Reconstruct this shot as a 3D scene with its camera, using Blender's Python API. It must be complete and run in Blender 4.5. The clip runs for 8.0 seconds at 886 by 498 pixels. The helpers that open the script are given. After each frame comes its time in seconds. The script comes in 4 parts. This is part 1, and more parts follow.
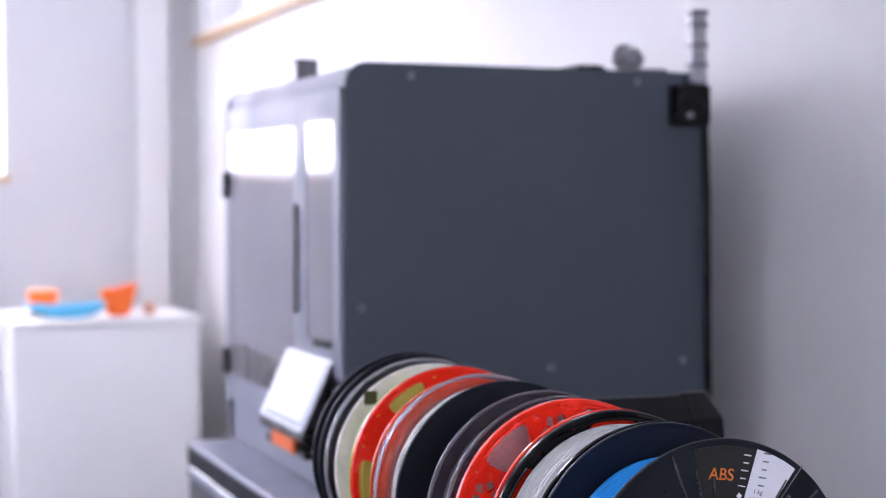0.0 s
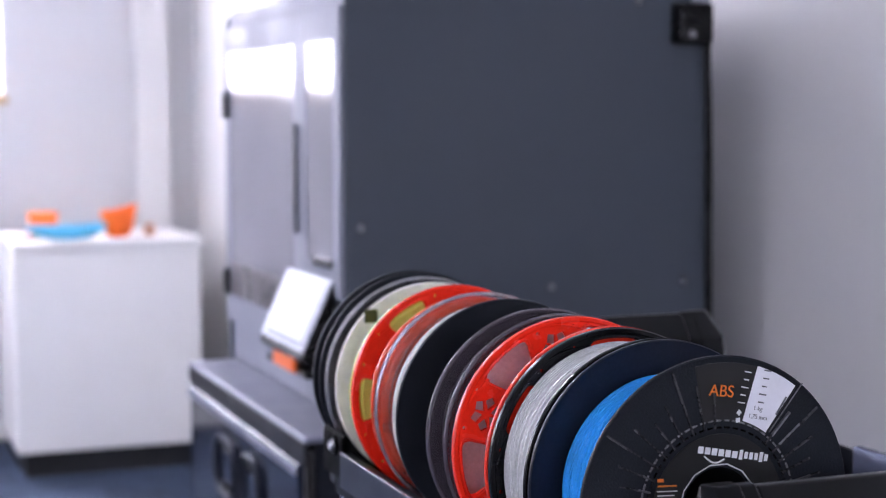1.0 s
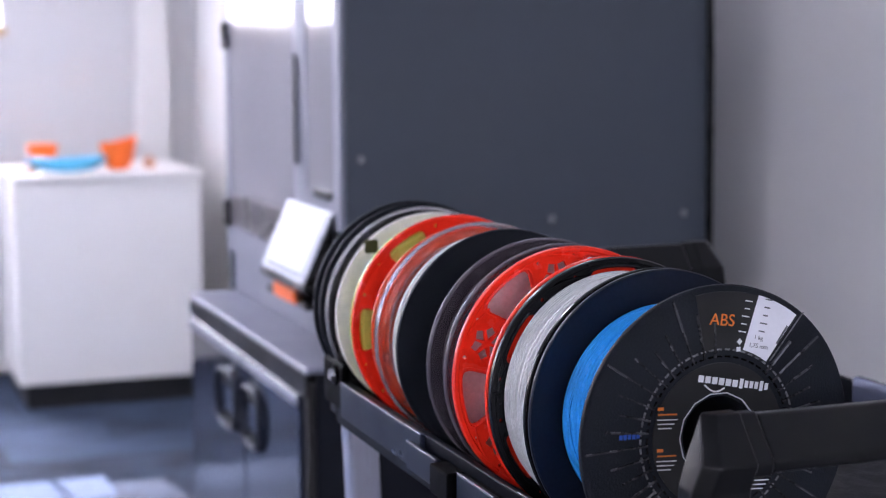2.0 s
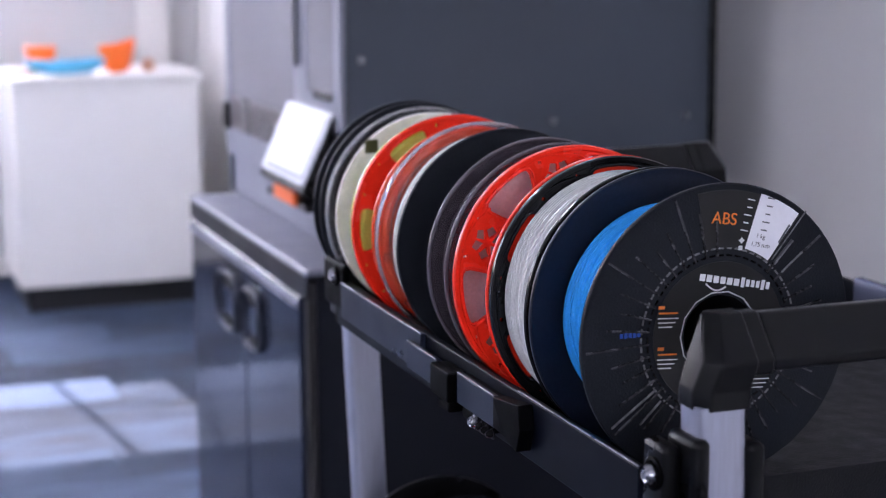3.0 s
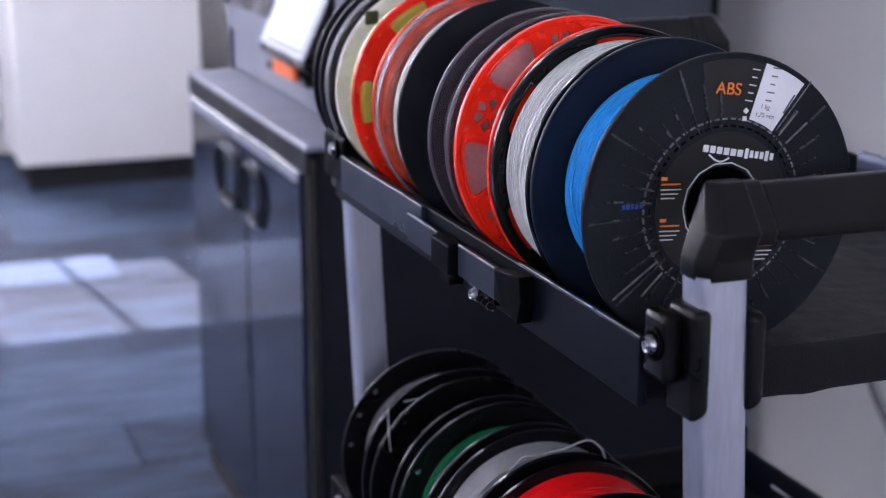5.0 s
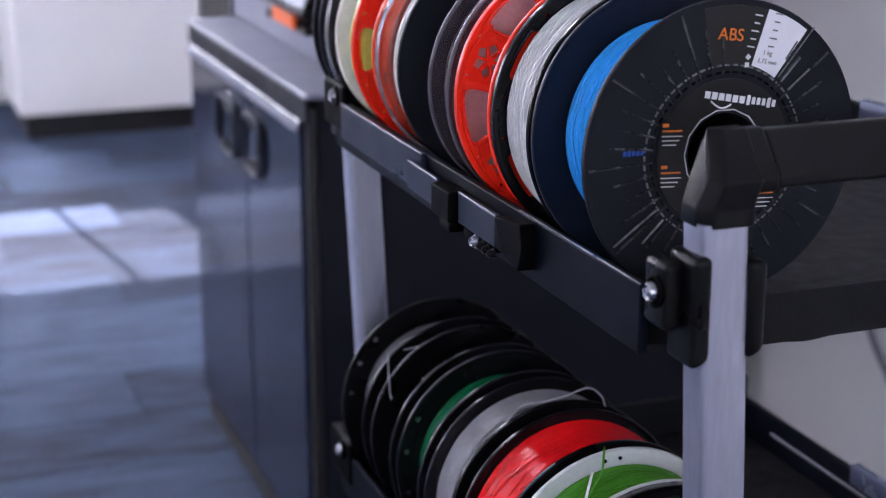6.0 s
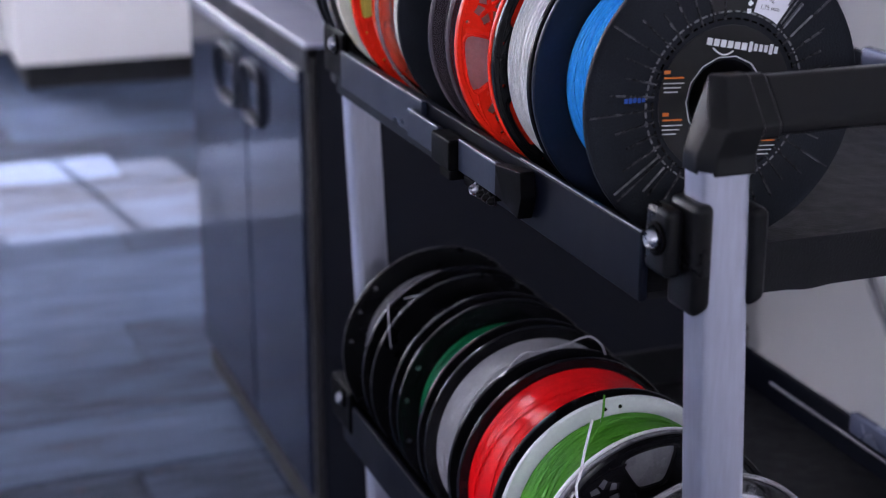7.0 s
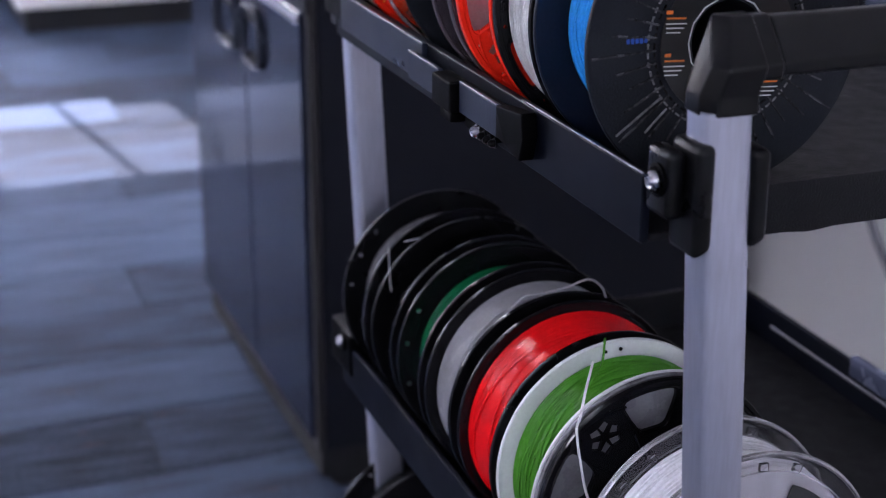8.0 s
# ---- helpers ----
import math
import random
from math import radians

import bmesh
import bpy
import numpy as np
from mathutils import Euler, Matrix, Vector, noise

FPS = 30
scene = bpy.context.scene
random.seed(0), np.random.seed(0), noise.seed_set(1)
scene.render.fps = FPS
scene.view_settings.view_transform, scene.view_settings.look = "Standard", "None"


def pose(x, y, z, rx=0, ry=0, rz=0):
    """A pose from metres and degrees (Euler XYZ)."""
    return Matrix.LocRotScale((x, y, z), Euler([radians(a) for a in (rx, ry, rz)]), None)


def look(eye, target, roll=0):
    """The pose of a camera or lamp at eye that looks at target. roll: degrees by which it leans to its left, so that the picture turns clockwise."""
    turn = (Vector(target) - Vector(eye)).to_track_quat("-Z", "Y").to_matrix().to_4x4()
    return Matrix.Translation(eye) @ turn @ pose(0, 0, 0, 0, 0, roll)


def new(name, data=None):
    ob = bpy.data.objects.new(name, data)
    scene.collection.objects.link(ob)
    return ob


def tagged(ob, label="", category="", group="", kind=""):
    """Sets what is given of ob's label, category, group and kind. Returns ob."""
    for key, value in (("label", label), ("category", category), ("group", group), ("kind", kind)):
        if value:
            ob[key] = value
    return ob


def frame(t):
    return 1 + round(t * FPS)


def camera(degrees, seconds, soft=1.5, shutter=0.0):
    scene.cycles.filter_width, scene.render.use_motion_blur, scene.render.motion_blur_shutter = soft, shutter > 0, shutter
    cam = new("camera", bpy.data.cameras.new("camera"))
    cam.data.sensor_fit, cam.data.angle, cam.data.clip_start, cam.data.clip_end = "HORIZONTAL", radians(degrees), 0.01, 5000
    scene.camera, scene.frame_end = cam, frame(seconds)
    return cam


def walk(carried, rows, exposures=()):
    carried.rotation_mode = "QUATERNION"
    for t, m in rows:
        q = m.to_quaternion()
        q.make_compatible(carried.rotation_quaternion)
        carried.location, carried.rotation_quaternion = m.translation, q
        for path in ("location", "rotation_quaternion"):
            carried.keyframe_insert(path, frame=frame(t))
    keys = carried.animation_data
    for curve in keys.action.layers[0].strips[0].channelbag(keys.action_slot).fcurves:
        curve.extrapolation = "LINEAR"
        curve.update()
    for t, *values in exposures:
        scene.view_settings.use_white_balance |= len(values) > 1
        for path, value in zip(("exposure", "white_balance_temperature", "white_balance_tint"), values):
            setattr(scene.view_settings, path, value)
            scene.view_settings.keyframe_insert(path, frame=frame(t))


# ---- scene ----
# camera on a tripod head: it tilts about a pivot behind and below the lens
cam = camera(30.77, 8.0, 1.0)
cam.data.dof.use_dof, cam.data.dof.focus_distance, cam.data.dof.aperture_fstop = True, 1.13, 6.9
YAW, PITCH, EYE = 20.85, -13.79, 1.31
AHEAD, ABOVE = 0.0762, 0.1063
PIVOT = Vector((0, 0, EYE)) - pose(0, 0, 0, 90 + PITCH, 0, -YAW).to_3x3() @ Vector((0, ABOVE, -AHEAD))
TILTS = [
    # seconds, turn to the right, tilt down, roll
    (0.0, 0.083, -11.821, -0.178),
    (0.5, 0.073, -10.354, -0.163),
    (1.0, 0.062, -9.056, -0.162),
    (2.5, 0.033, -5.152, -0.108),
    (3.0, 0.021, -3.313, -0.066),
    (3.5, 0.011, -1.986, -0.027),
    (4.0, 0.007, -1.022, -0.009),
    (4.5, 0.0, 0.0, 0.0),
    (6.0, -0.012, 2.724, 0.028),
    (6.5, -0.014, 3.589, 0.062),
    (7.0, -0.014, 4.459, 0.063),
    (7.5, -0.021, 5.425, 0.079),
    (8.0, -0.026, 6.391, 0.118),
]


def tripod(turn, tilt, roll):
    head = pose(0, 0, 0, 90 + PITCH - tilt, 0, -YAW - turn) @ pose(0, 0, 0, 0, 0, roll)
    return Matrix.Translation(PIVOT) @ head @ Matrix.Translation((0, ABOVE, -AHEAD))


walk(cam, [(t, tripod(a, b, c)) for t, a, b, c in TILTS], [(0.0, 2.3, 6100, 27), (8.0, 2.3, 6100, 27)])

# ---- light ----
SUN_EL, SUN_AZ = 38.3, 0.14          # height of the sun in degrees; sideways drift per metre
world = bpy.data.worlds.new("world")
scene.world = world
world.use_nodes = True
wn = world.node_tree
sky = wn.nodes.new("ShaderNodeTexSky")
sky.sky_type, sky.sun_disc = "NISHITA", False
sky.sun_elevation, sky.sun_rotation = radians(SUN_EL), -math.atan(SUN_AZ)
wn.links.new(sky.outputs[0], wn.nodes["Background"].inputs[0])
wn.nodes["Background"].inputs[1].default_value = 0.05
sun = new("sun", bpy.data.lights.new("sun", "SUN"))
sun.data.energy, sun.data.angle, sun.data.color = 4.2, radians(0.5), (1, 0.98, 0.95)
sun.matrix_world = look((0, 0, 0), (SUN_AZ, -1, -math.tan(radians(SUN_EL)) * math.hypot(1, SUN_AZ)))


def window_light(name, at, target, w, h, power, colour=(0.92, 0.96, 1.0)):
    lamp = new(name, bpy.data.lights.new(name, "AREA"))
    lamp.data.shape, lamp.data.size, lamp.data.size_y = "RECTANGLE", w, h
    lamp.data.energy, lamp.data.color = power, colour
    lamp.matrix_world = look(at, target)
    return lamp


# ---- materials ----
def mat(name, colour, rough=0.5, metal=0.0, vary=0.06, scale=40.0, bump=0.0, fine=400.0, spec=0.5, coat=0.0, alpha_rand=0.0, stretch=(1, 1, 1), trans=0.0, ior=1.46, rvary=0.08, fleck=None):
    """Principled surface with stains at a large and grain at a small scale."""
    m = bpy.data.materials.new(name)
    m.use_nodes = True
    t = m.node_tree
    b = t.nodes["Principled BSDF"]
    b.inputs["Metallic"].default_value = metal
    b.inputs["Specular IOR Level"].default_value = spec
    b.inputs["Coat Weight"].default_value = coat
    b.inputs["Transmission Weight"].default_value = trans
    b.inputs["IOR"].default_value = ior
    co = t.nodes.new("ShaderNodeTexCoord")
    mp = t.nodes.new("ShaderNodeMapping")
    mp.inputs["Scale"].default_value = stretch
    t.links.new(co.outputs["Object"], mp.inputs["Vector"])
    n1 = t.nodes.new("ShaderNodeTexNoise")
    n1.inputs["Scale"].default_value, n1.inputs["Detail"].default_value = scale, 5
    t.links.new(mp.outputs[0], n1.inputs["Vector"])
    n2 = t.nodes.new("ShaderNodeTexNoise")
    n2.inputs["Scale"].default_value, n2.inputs["Detail"].default_value = fine, 2
    t.links.new(mp.outputs[0], n2.inputs["Vector"])
    add = t.nodes.new("ShaderNodeMath")
    add.operation = "ADD"
    t.links.new(n1.outputs[0], add.inputs[0])
    t.links.new(n2.outputs[0], add.inputs[1])
    if alpha_rand:
        oi = t.nodes.new("ShaderNodeObjectInfo")
        mul = t.nodes.new("ShaderNodeMath")
        mul.operation = "MULTIPLY_ADD"
        mul.inputs[1].default_value, mul.inputs[2].default_value = alpha_rand, -alpha_rand / 2
        t.links.new(oi.outputs["Random"], mul.inputs[0])
        add2 = t.nodes.new("ShaderNodeMath")
        add2.operation = "ADD"
        t.links.new(add.outputs[0], add2.inputs[0])
        t.links.new(mul.outputs[0], add2.inputs[1])
        add = add2
    ramp = t.nodes.new("ShaderNodeMapRange")
    ramp.inputs["From Min"].default_value, ramp.inputs["From Max"].default_value = 0.6, 1.4
    ramp.inputs["To Min"].default_value, ramp.inputs["To Max"].default_value = 1 - 2 * vary, 1 + 2 * vary
    t.links.new(add.outputs[0], ramp.inputs["Value"])
    col = t.nodes.new("ShaderNodeVectorMath")
    col.operation = "SCALE"
    col.inputs[0].default_value = colour
    t.links.new(ramp.outputs[0], col.inputs["Scale"])
    t.links.new(col.outputs[0], b.inputs["Base Color"])
    if fleck:
        n3 = t.nodes.new("ShaderNodeTexNoise")
        n3.inputs["Scale"].default_value, n3.inputs["Detail"].default_value = 7.0, 4
        t.links.new(mp.outputs[0], n3.inputs["Vector"])
        cut = t.nodes.new("ShaderNodeMapRange")
        cut.inputs["From Min"].default_value, cut.inputs["From Max"].default_value = 0.66, 0.76
        t.links.new(n3.outputs[0], cut.inputs["Value"])
        mix = t.nodes.new("ShaderNodeMix")
        mix.data_type = "RGBA"
        mix.inputs[7].default_value = (*fleck, 1)
        t.links.new(cut.outputs[0], mix.inputs[0])
        t.links.new(col.outputs[0], mix.inputs[6])
        t.links.new(mix.outputs[2], b.inputs["Base Color"])
    rr = t.nodes.new("ShaderNodeMapRange")
    rr.inputs["From Min"].default_value, rr.inputs["From Max"].default_value = 0.3, 0.7
    rr.inputs["To Min"].default_value, rr.inputs["To Max"].default_value = max(0.0, rough - rvary), min(1, rough + rvary)
    t.links.new(n1.outputs[0], rr.inputs["Value"])
    t.links.new(rr.outputs[0], b.inputs["Roughness"])
    if bump:
        bp = t.nodes.new("ShaderNodeBump")
        bp.inputs["Strength"].default_value, bp.inputs["Distance"].default_value = bump, 0.002
        t.links.new(n2.outputs[0], bp.inputs["Height"])
        t.links.new(bp.outputs[0], b.inputs["Normal"])
    return m


def glow(name, colour, power):
    m = bpy.data.materials.new(name)
    m.use_nodes = True
    b = m.node_tree.nodes["Principled BSDF"]
    b.inputs["Base Color"].default_value = (*colour, 1)
    b.inputs["Emission Color"].default_value = (*colour, 1)
    b.inputs["Emission Strength"].default_value = power
    return m


WALL_GREY = mat("grey_wall_paint", (0.60, 0.595, 0.60), 0.75, vary=0.02, scale=3, bump=0.12, fine=260)
WALL = mat("wall_paint", (0.745, 0.735, 0.72), 0.75, vary=0.015, scale=3, bump=0.12, fine=260)
CEIL = mat("ceiling_paint", (0.8, 0.8, 0.8), 0.85, vary=0.015, scale=4)
CARPET = mat("carpet_plank", (0.040, 0.056, 0.089), 0.93, vary=0.46, scale=5, bump=0.9, fine=120, spec=0.15, alpha_rand=0.5, stretch=(0.9, 5.0, 1), fleck=(0.16, 0.075, 0.04))
SUBFLOOR = mat("subfloor", (0.03, 0.03, 0.035), 0.95, vary=0.1, scale=30)
WOOD = mat("pine_wood", (0.55, 0.36, 0.18), 0.5, vary=0.16, scale=8, fine=60, stretch=(8, 1, 8))
WHITE_LAM = mat("white_laminate", (0.78, 0.77, 0.75), 0.45, vary=0.015, scale=6)
PLINTH = mat("black_plinth", (0.012, 0.012, 0.014), 0.6)
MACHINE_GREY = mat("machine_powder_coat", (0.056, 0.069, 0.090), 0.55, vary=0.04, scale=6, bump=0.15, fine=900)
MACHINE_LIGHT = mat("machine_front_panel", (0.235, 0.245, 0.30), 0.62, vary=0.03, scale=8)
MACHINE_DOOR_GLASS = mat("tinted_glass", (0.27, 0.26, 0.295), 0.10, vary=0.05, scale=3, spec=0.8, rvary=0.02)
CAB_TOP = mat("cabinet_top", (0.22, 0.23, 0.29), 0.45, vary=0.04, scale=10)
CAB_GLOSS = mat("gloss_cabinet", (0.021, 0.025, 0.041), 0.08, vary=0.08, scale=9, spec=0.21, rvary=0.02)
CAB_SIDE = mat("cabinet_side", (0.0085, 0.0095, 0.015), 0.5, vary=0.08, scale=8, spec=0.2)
BLACK_PL = mat("black_plastic", (0.0028, 0.0028, 0.0034), 0.30, vary=0.08, scale=30, bump=0.06, fine=900, spec=0.26)
HANDLE = mat("black_handle_plastic", (0.0042, 0.0042, 0.0050), 0.30, vary=0.04, scale=40, bump=0.05, fine=900, spec=0.3, rvary=0.02)
RAIL_BLACK = mat("black_rail_plastic", (0.0011, 0.0011, 0.0014), 0.5, vary=0.2, scale=30, bump=0.1, fine=900, spec=0.04)
BLACK_GL = mat("gloss_black_plastic", (0.006, 0.006, 0.007), 0.14, vary=0.15, scale=25, rvary=0.06, spec=0.3)
BLACK_MT = mat("matt_black_plastic", (0.0105, 0.0124, 0.0170), 0.46, vary=0.15, scale=25, bump=0.25, fine=700, spec=0.2)
NAVY = mat("navy_black_plastic", (0.007, 0.010, 0.020), 0.38, vary=0.15, scale=20, spec=0.3)
TRAY = mat("dark_tray_plastic", (0.0078, 0.0078, 0.0092), 0.5, vary=0.08, scale=60, bump=0.5, fine=800, spec=0.18)
# lighter copy of the dark rail paint, with the plates' sheen in its colour
RAIL_LIT = mat("lit_painted_steel", (0.0125, 0.0175, 0.033), 0.34, vary=0.05, scale=14, spec=0.22, bump=0.05)
RAIL = mat("dark_painted_steel", (0.0036, 0.0048, 0.0095), 0.42, vary=0.04, scale=12, spec=0.10)
ALU = mat("aluminium_tube", (0.50, 0.52, 0.62), 0.36, metal=0.85, vary=0.05, scale=20, stretch=(1, 1, 0.1), bump=0.05)
SCREW = mat("dull_screw", (0.22, 0.22, 0.24), 0.4, metal=0.6, vary=0.1, scale=200)
STEEL = mat("zinc_bolt", (0.45, 0.45, 0.48), 0.3, metal=1.0, vary=0.1, scale=200)
RED_PL = mat("red_plastic", (0.90, 0.034, 0.010), 0.24, vary=0.05, scale=30)
ORANGE_PL = mat("orange_red_plastic", (0.85, 0.085, 0.02), 0.25, vary=0.05, scale=30)
WHITE_PL = mat("white_plastic", (0.62, 0.65, 0.64), 0.4, vary=0.04, scale=30)
CLEAR = mat("clear_plastic", (0.95, 0.94, 0.96), 0.05, vary=0.02, scale=30, trans=1.0, ior=1.48, rvary=0.03)
SMOKE = mat("smoky_clear_plastic", (0.20, 0.16, 0.19), 0.07, vary=0.05, scale=30, trans=0.7, ior=1.4, rvary=0.03)
PRINT_W = mat("white_print", (0.75, 0.75, 0.76), 0.6, vary=0.03)
PRINT_O = mat("orange_print", (0.80, 0.19, 0.02), 0.6, vary=0.03)
PRINT_D = mat("dark_print", (0.12, 0.12, 0.13), 0.6, vary=0.03)
PRINT_B = mat("blue_slot", (0.012, 0.07, 0.36), 0.5, vary=0.03)
LABEL = mat("white_paper_label", (0.78, 0.78, 0.82), 0.55, vary=0.02)
STICKER = mat("black_sticker", (0.008, 0.0078, 0.0075), 0.42, vary=0.1)
ORANGE_OBJ = mat("orange_print_plastic", (0.95, 0.16, 0.01), 0.5, vary=0.08, scale=30)
BLUE_OBJ = mat("blue_print_plastic", (0.10, 0.48, 0.72), 0.5, vary=0.08, scale=30)
BROWN_OBJ = mat("brown_plastic", (0.12, 0.07, 0.055), 0.5)
CABLE = mat("grey_cable", (0.16, 0.16, 0.18), 0.45)
RUBBER = mat("black_rubber", (0.012, 0.012, 0.013), 0.8)
TUBE_CLEAR = mat("milky_tube", (0.36, 0.36, 0.40), 0.25)
LID_GREY = mat("light_grey_fitting", (0.20, 0.20, 0.22), 0.4)
PANE = mat("window_pane", (0.95, 0.97, 1.0), 0.0, vary=0.0, trans=1.0, ior=1.45, rvary=0.0)


def filament(name, colour, rough=0.3, trans=0.0):
    return mat(name, colour, rough * 0.72, vary=0.07, scale=60, fine=500, trans=trans, ior=1.3)


# ---- helpers of this scene ----
def thing(name, at, label, category, group="", kind=""):
    ob = new(name)
    ob.location = at
    ob.empty_display_size = 0.05
    return tagged(ob, label, category, group, kind)


def smooth(bm, angle=35):
    for f in bm.faces:
        f.smooth = True
    size = {f: f.calc_area() for f in bm.faces}
    for e in bm.edges:
        if len(e.link_faces) != 2:
            continue
        turn = e.calc_face_angle(0)
        a, b = sorted(size[f] for f in e.link_faces)
        # a broad flat face keeps its own shading beside a narrow rounded edge
        if turn > radians(angle) or (turn > radians(9) and b > 12 * a):
            e.smooth = False


def part(name, bm, material, parent=None, label="", at=(0, 0, 0), angle=35):
    bmesh.ops.recalc_face_normals(bm, faces=bm.faces)
    smooth(bm, angle)
    me = bpy.data.meshes.new(name)
    bm.to_mesh(me)
    bm.free()
    me.materials.append(material)
    ob = new(name, me)
    ob.location = at
    ob.parent = parent
    return tagged(ob, label)


def box(x0, x1, y0, y1, z0, z1, bevel=0.0, bm=None, seg=2):
    bm2 = bmesh.new()
    bmesh.ops.create_cube(bm2, size=1)
    for v in bm2.verts:
        v.co = Vector(((x0, x1)[v.co.x > 0], (y0, y1)[v.co.y > 0], (z0, z1)[v.co.z > 0]))
    if bevel:
        bmesh.ops.bevel(bm2, geom=bm2.edges[:], offset=bevel, segments=seg, profile=0.5, affect="EDGES")
    if bm is None:
        return bm2
    return join(bm, bm2)


def join(bm, other, m=None):
    if m is not None:
        bmesh.ops.transform(other, matrix=m, verts=other.verts)
    me = bpy.data.meshes.new("tmp")
    other.to_mesh(me)
    other.free()
    bm.from_mesh(me)
    bpy.data.meshes.remove(me)
    return bm


def lathe(profile, n=96, closed=True):
    """Turns (radius, y) points about the y axis."""
    bm = bmesh.new()
    rings = []
    for r, y in profile:
        rings.append([bm.verts.new((r * math.cos(2 * math.pi * i / n), y, r * math.sin(2 * math.pi * i / n))) for i in range(n)])
    k = len(rings)
    for j in range(k if closed else k - 1):
        a, b = rings[j], rings[(j + 1) % k]
        for i in range(n):
            bm.faces.new((a[i], a[(i + 1) % n], b[(i + 1) % n], b[i]))
    return bm


def loop_circle(cx, cz, r, n=24, squash=1.0, a0=0.0):
    return [(cx + r * math.cos(a0 + 2 * math.pi * i / n), cz + r * squash * math.sin(a0 + 2 * math.pi * i / n)) for i in range(n)]


def sector(r0, r1, a0, a1, n=8, corner=0.0):
    """Outline of a ring sector, angles in degrees."""
    pts = [(r1 * math.cos(radians(a0 + (a1 - a0) * i / n)), r1 * math.sin(radians(a0 + (a1 - a0) * i / n))) for i in range(n + 1)]
    pts += [(r0 * math.cos(radians(a1 + (a0 - a1) * i / n)), r0 * math.sin(radians(a1 + (a0 - a1) * i / n))) for i in range(n + 1)]
    return pts


def plate(loops, y0, y1, bevel=0.0):
    """A flat plate in the x-z plane between y0 and y1; the first loop is its outline, the others are holes."""
    bm = bmesh.new()
    edges = []
    for lp in loops:
        vs = [bm.verts.new((x, y0, z)) for x, z in lp]
        edges += [bm.edges.new((vs[i], vs[(i + 1) % len(vs)])) for i in range(len(vs))]
    bmesh.ops.triangle_fill(bm, edges=edges, use_beauty=True)
    ext = bmesh.ops.extrude_face_region(bm, geom=bm.faces[:])
    for v in ext["geom"]:
        if isinstance(v, bmesh.types.BMVert):
            v.co.y = y1
    return bm


def strand(points, r, n=6):
    """A thin round tube along points."""
    bm = bmesh.new()
    rings = []
    up = Vector((0.13, 0.2, 0.97))
    pts = [Vector(p) for p in points]
    for i, p in enumerate(pts):
        d = (pts[min(i + 1, len(pts) - 1)] - pts[max(i - 1, 0)]).normalized()
        a = d.cross(up).normalized()
        b = d.cross(a)
        rings.append([bm.verts.new(p + r * (a * math.cos(2 * math.pi * k / n) + b * math.sin(2 * math.pi * k / n))) for k in range(n)])
    for a, b in zip(rings, rings[1:]):
        for k in range(n):
            bm.faces.new((a[k], a[(k + 1) % n], b[(k + 1) % n], b[k]))
    bm.faces.new(rings[0][::-1])
    bm.faces.new(rings[-1])
    return bm


def curve_points(ctrl, n=10):
    """Catmull-Rom through control points."""
    c = [Vector(p) for p in ctrl]
    c = [2 * c[0] - c[1]] + c + [2 * c[-1] - c[-2]]
    out = []
    for i in range(1, len(c) - 2):
        for k in range(n):
            t = k / n
            out.append(0.5 * (2 * c[i] + (c[i + 1] - c[i - 1]) * t + (2 * c[i - 1] - 5 * c[i] + 4 * c[i + 1] - c[i + 2]) * t * t + (3 * c[i] - c[i - 1] - 3 * c[i + 1] + c[i + 2]) * t ** 3))
    out.append(c[-2])
    return out


def writing(text, size, material, parent, m, label=""):
    """Flat lettering as a thin mesh."""
    cu = bpy.data.curves.new("lettering", "FONT")
    cu.body, cu.size, cu.extrude, cu.align_x, cu.align_y = text, size, 0.0001, "CENTER", "CENTER"
    tmp = bpy.data.objects.new("tmp", cu)
    me = bpy.data.meshes.new_from_object(tmp)
    bpy.data.objects.remove(tmp)
    me.transform(m)
    me.materials.append(material)
    ob = new("lettering", me)
    ob.parent = parent
    return tagged(ob, label)

# ---- the room ----
WX, BY, CZ = 1.46, 6.75, 2.95        # right wall, back wall, ceiling
LX, NY = -4.2, -3.6                  # unseen left wall and wall behind


def structure(name, bm, material, label, category):
    ob = part(name, bm, material, None, label)
    return tagged(ob, label, category, "", "structure")


def holed_wall(name, along, at, thick, a0, a1, z0, z1, holes, label, paint=WALL):
    """A wall along x or y with real openings (a0, a1, z0, z1)."""
    loops = [[(a0, z0), (a1, z0), (a1, z1), (a0, z1)]] + [[(h[0], h[2]), (h[1], h[2]), (h[1], h[3]), (h[0], h[3])] for h in holes]
    bm = plate(loops, at, at + thick)
    if along == "y":
        for v in bm.verts:
            v.co = Vector((v.co.y, v.co.x, v.co.z))
    return structure(name, bm, paint, label, "wall")


# second back opening and the left and near ones are unseen, added for light
BACK_WINDOWS = [(-1.13, 0.67, 1.41, 2.32), (-3.4, -1.5, 1.0, 2.5)]
RIGHT_WINDOWS = [(3.4, 6.45, 2.0, 2.75)]
LEFT_WINDOWS = [(3.4, 5.6, 0.9, 2.5)]
NEAR_WINDOWS = [(-3.2, -1.2, 1.2, 2.5), (-0.9, 1.1, 1.2, 2.5)]
holed_wall("wall_back", "x", BY, 0.25, LX - 0.25, WX + 0.2, 0, CZ, BACK_WINDOWS, "pale grey painted back wall with small window", WALL_GREY)
holed_wall("wall_right", "y", WX, 0.2, NY - 0.2, BY, 0, CZ, RIGHT_WINDOWS, "white painted side wall with high windows")
holed_wall("wall_left", "y", LX - 0.25, 0.25, NY - 0.2, BY, 0, CZ, LEFT_WINDOWS, "unseen white painted wall with assumed large windows")
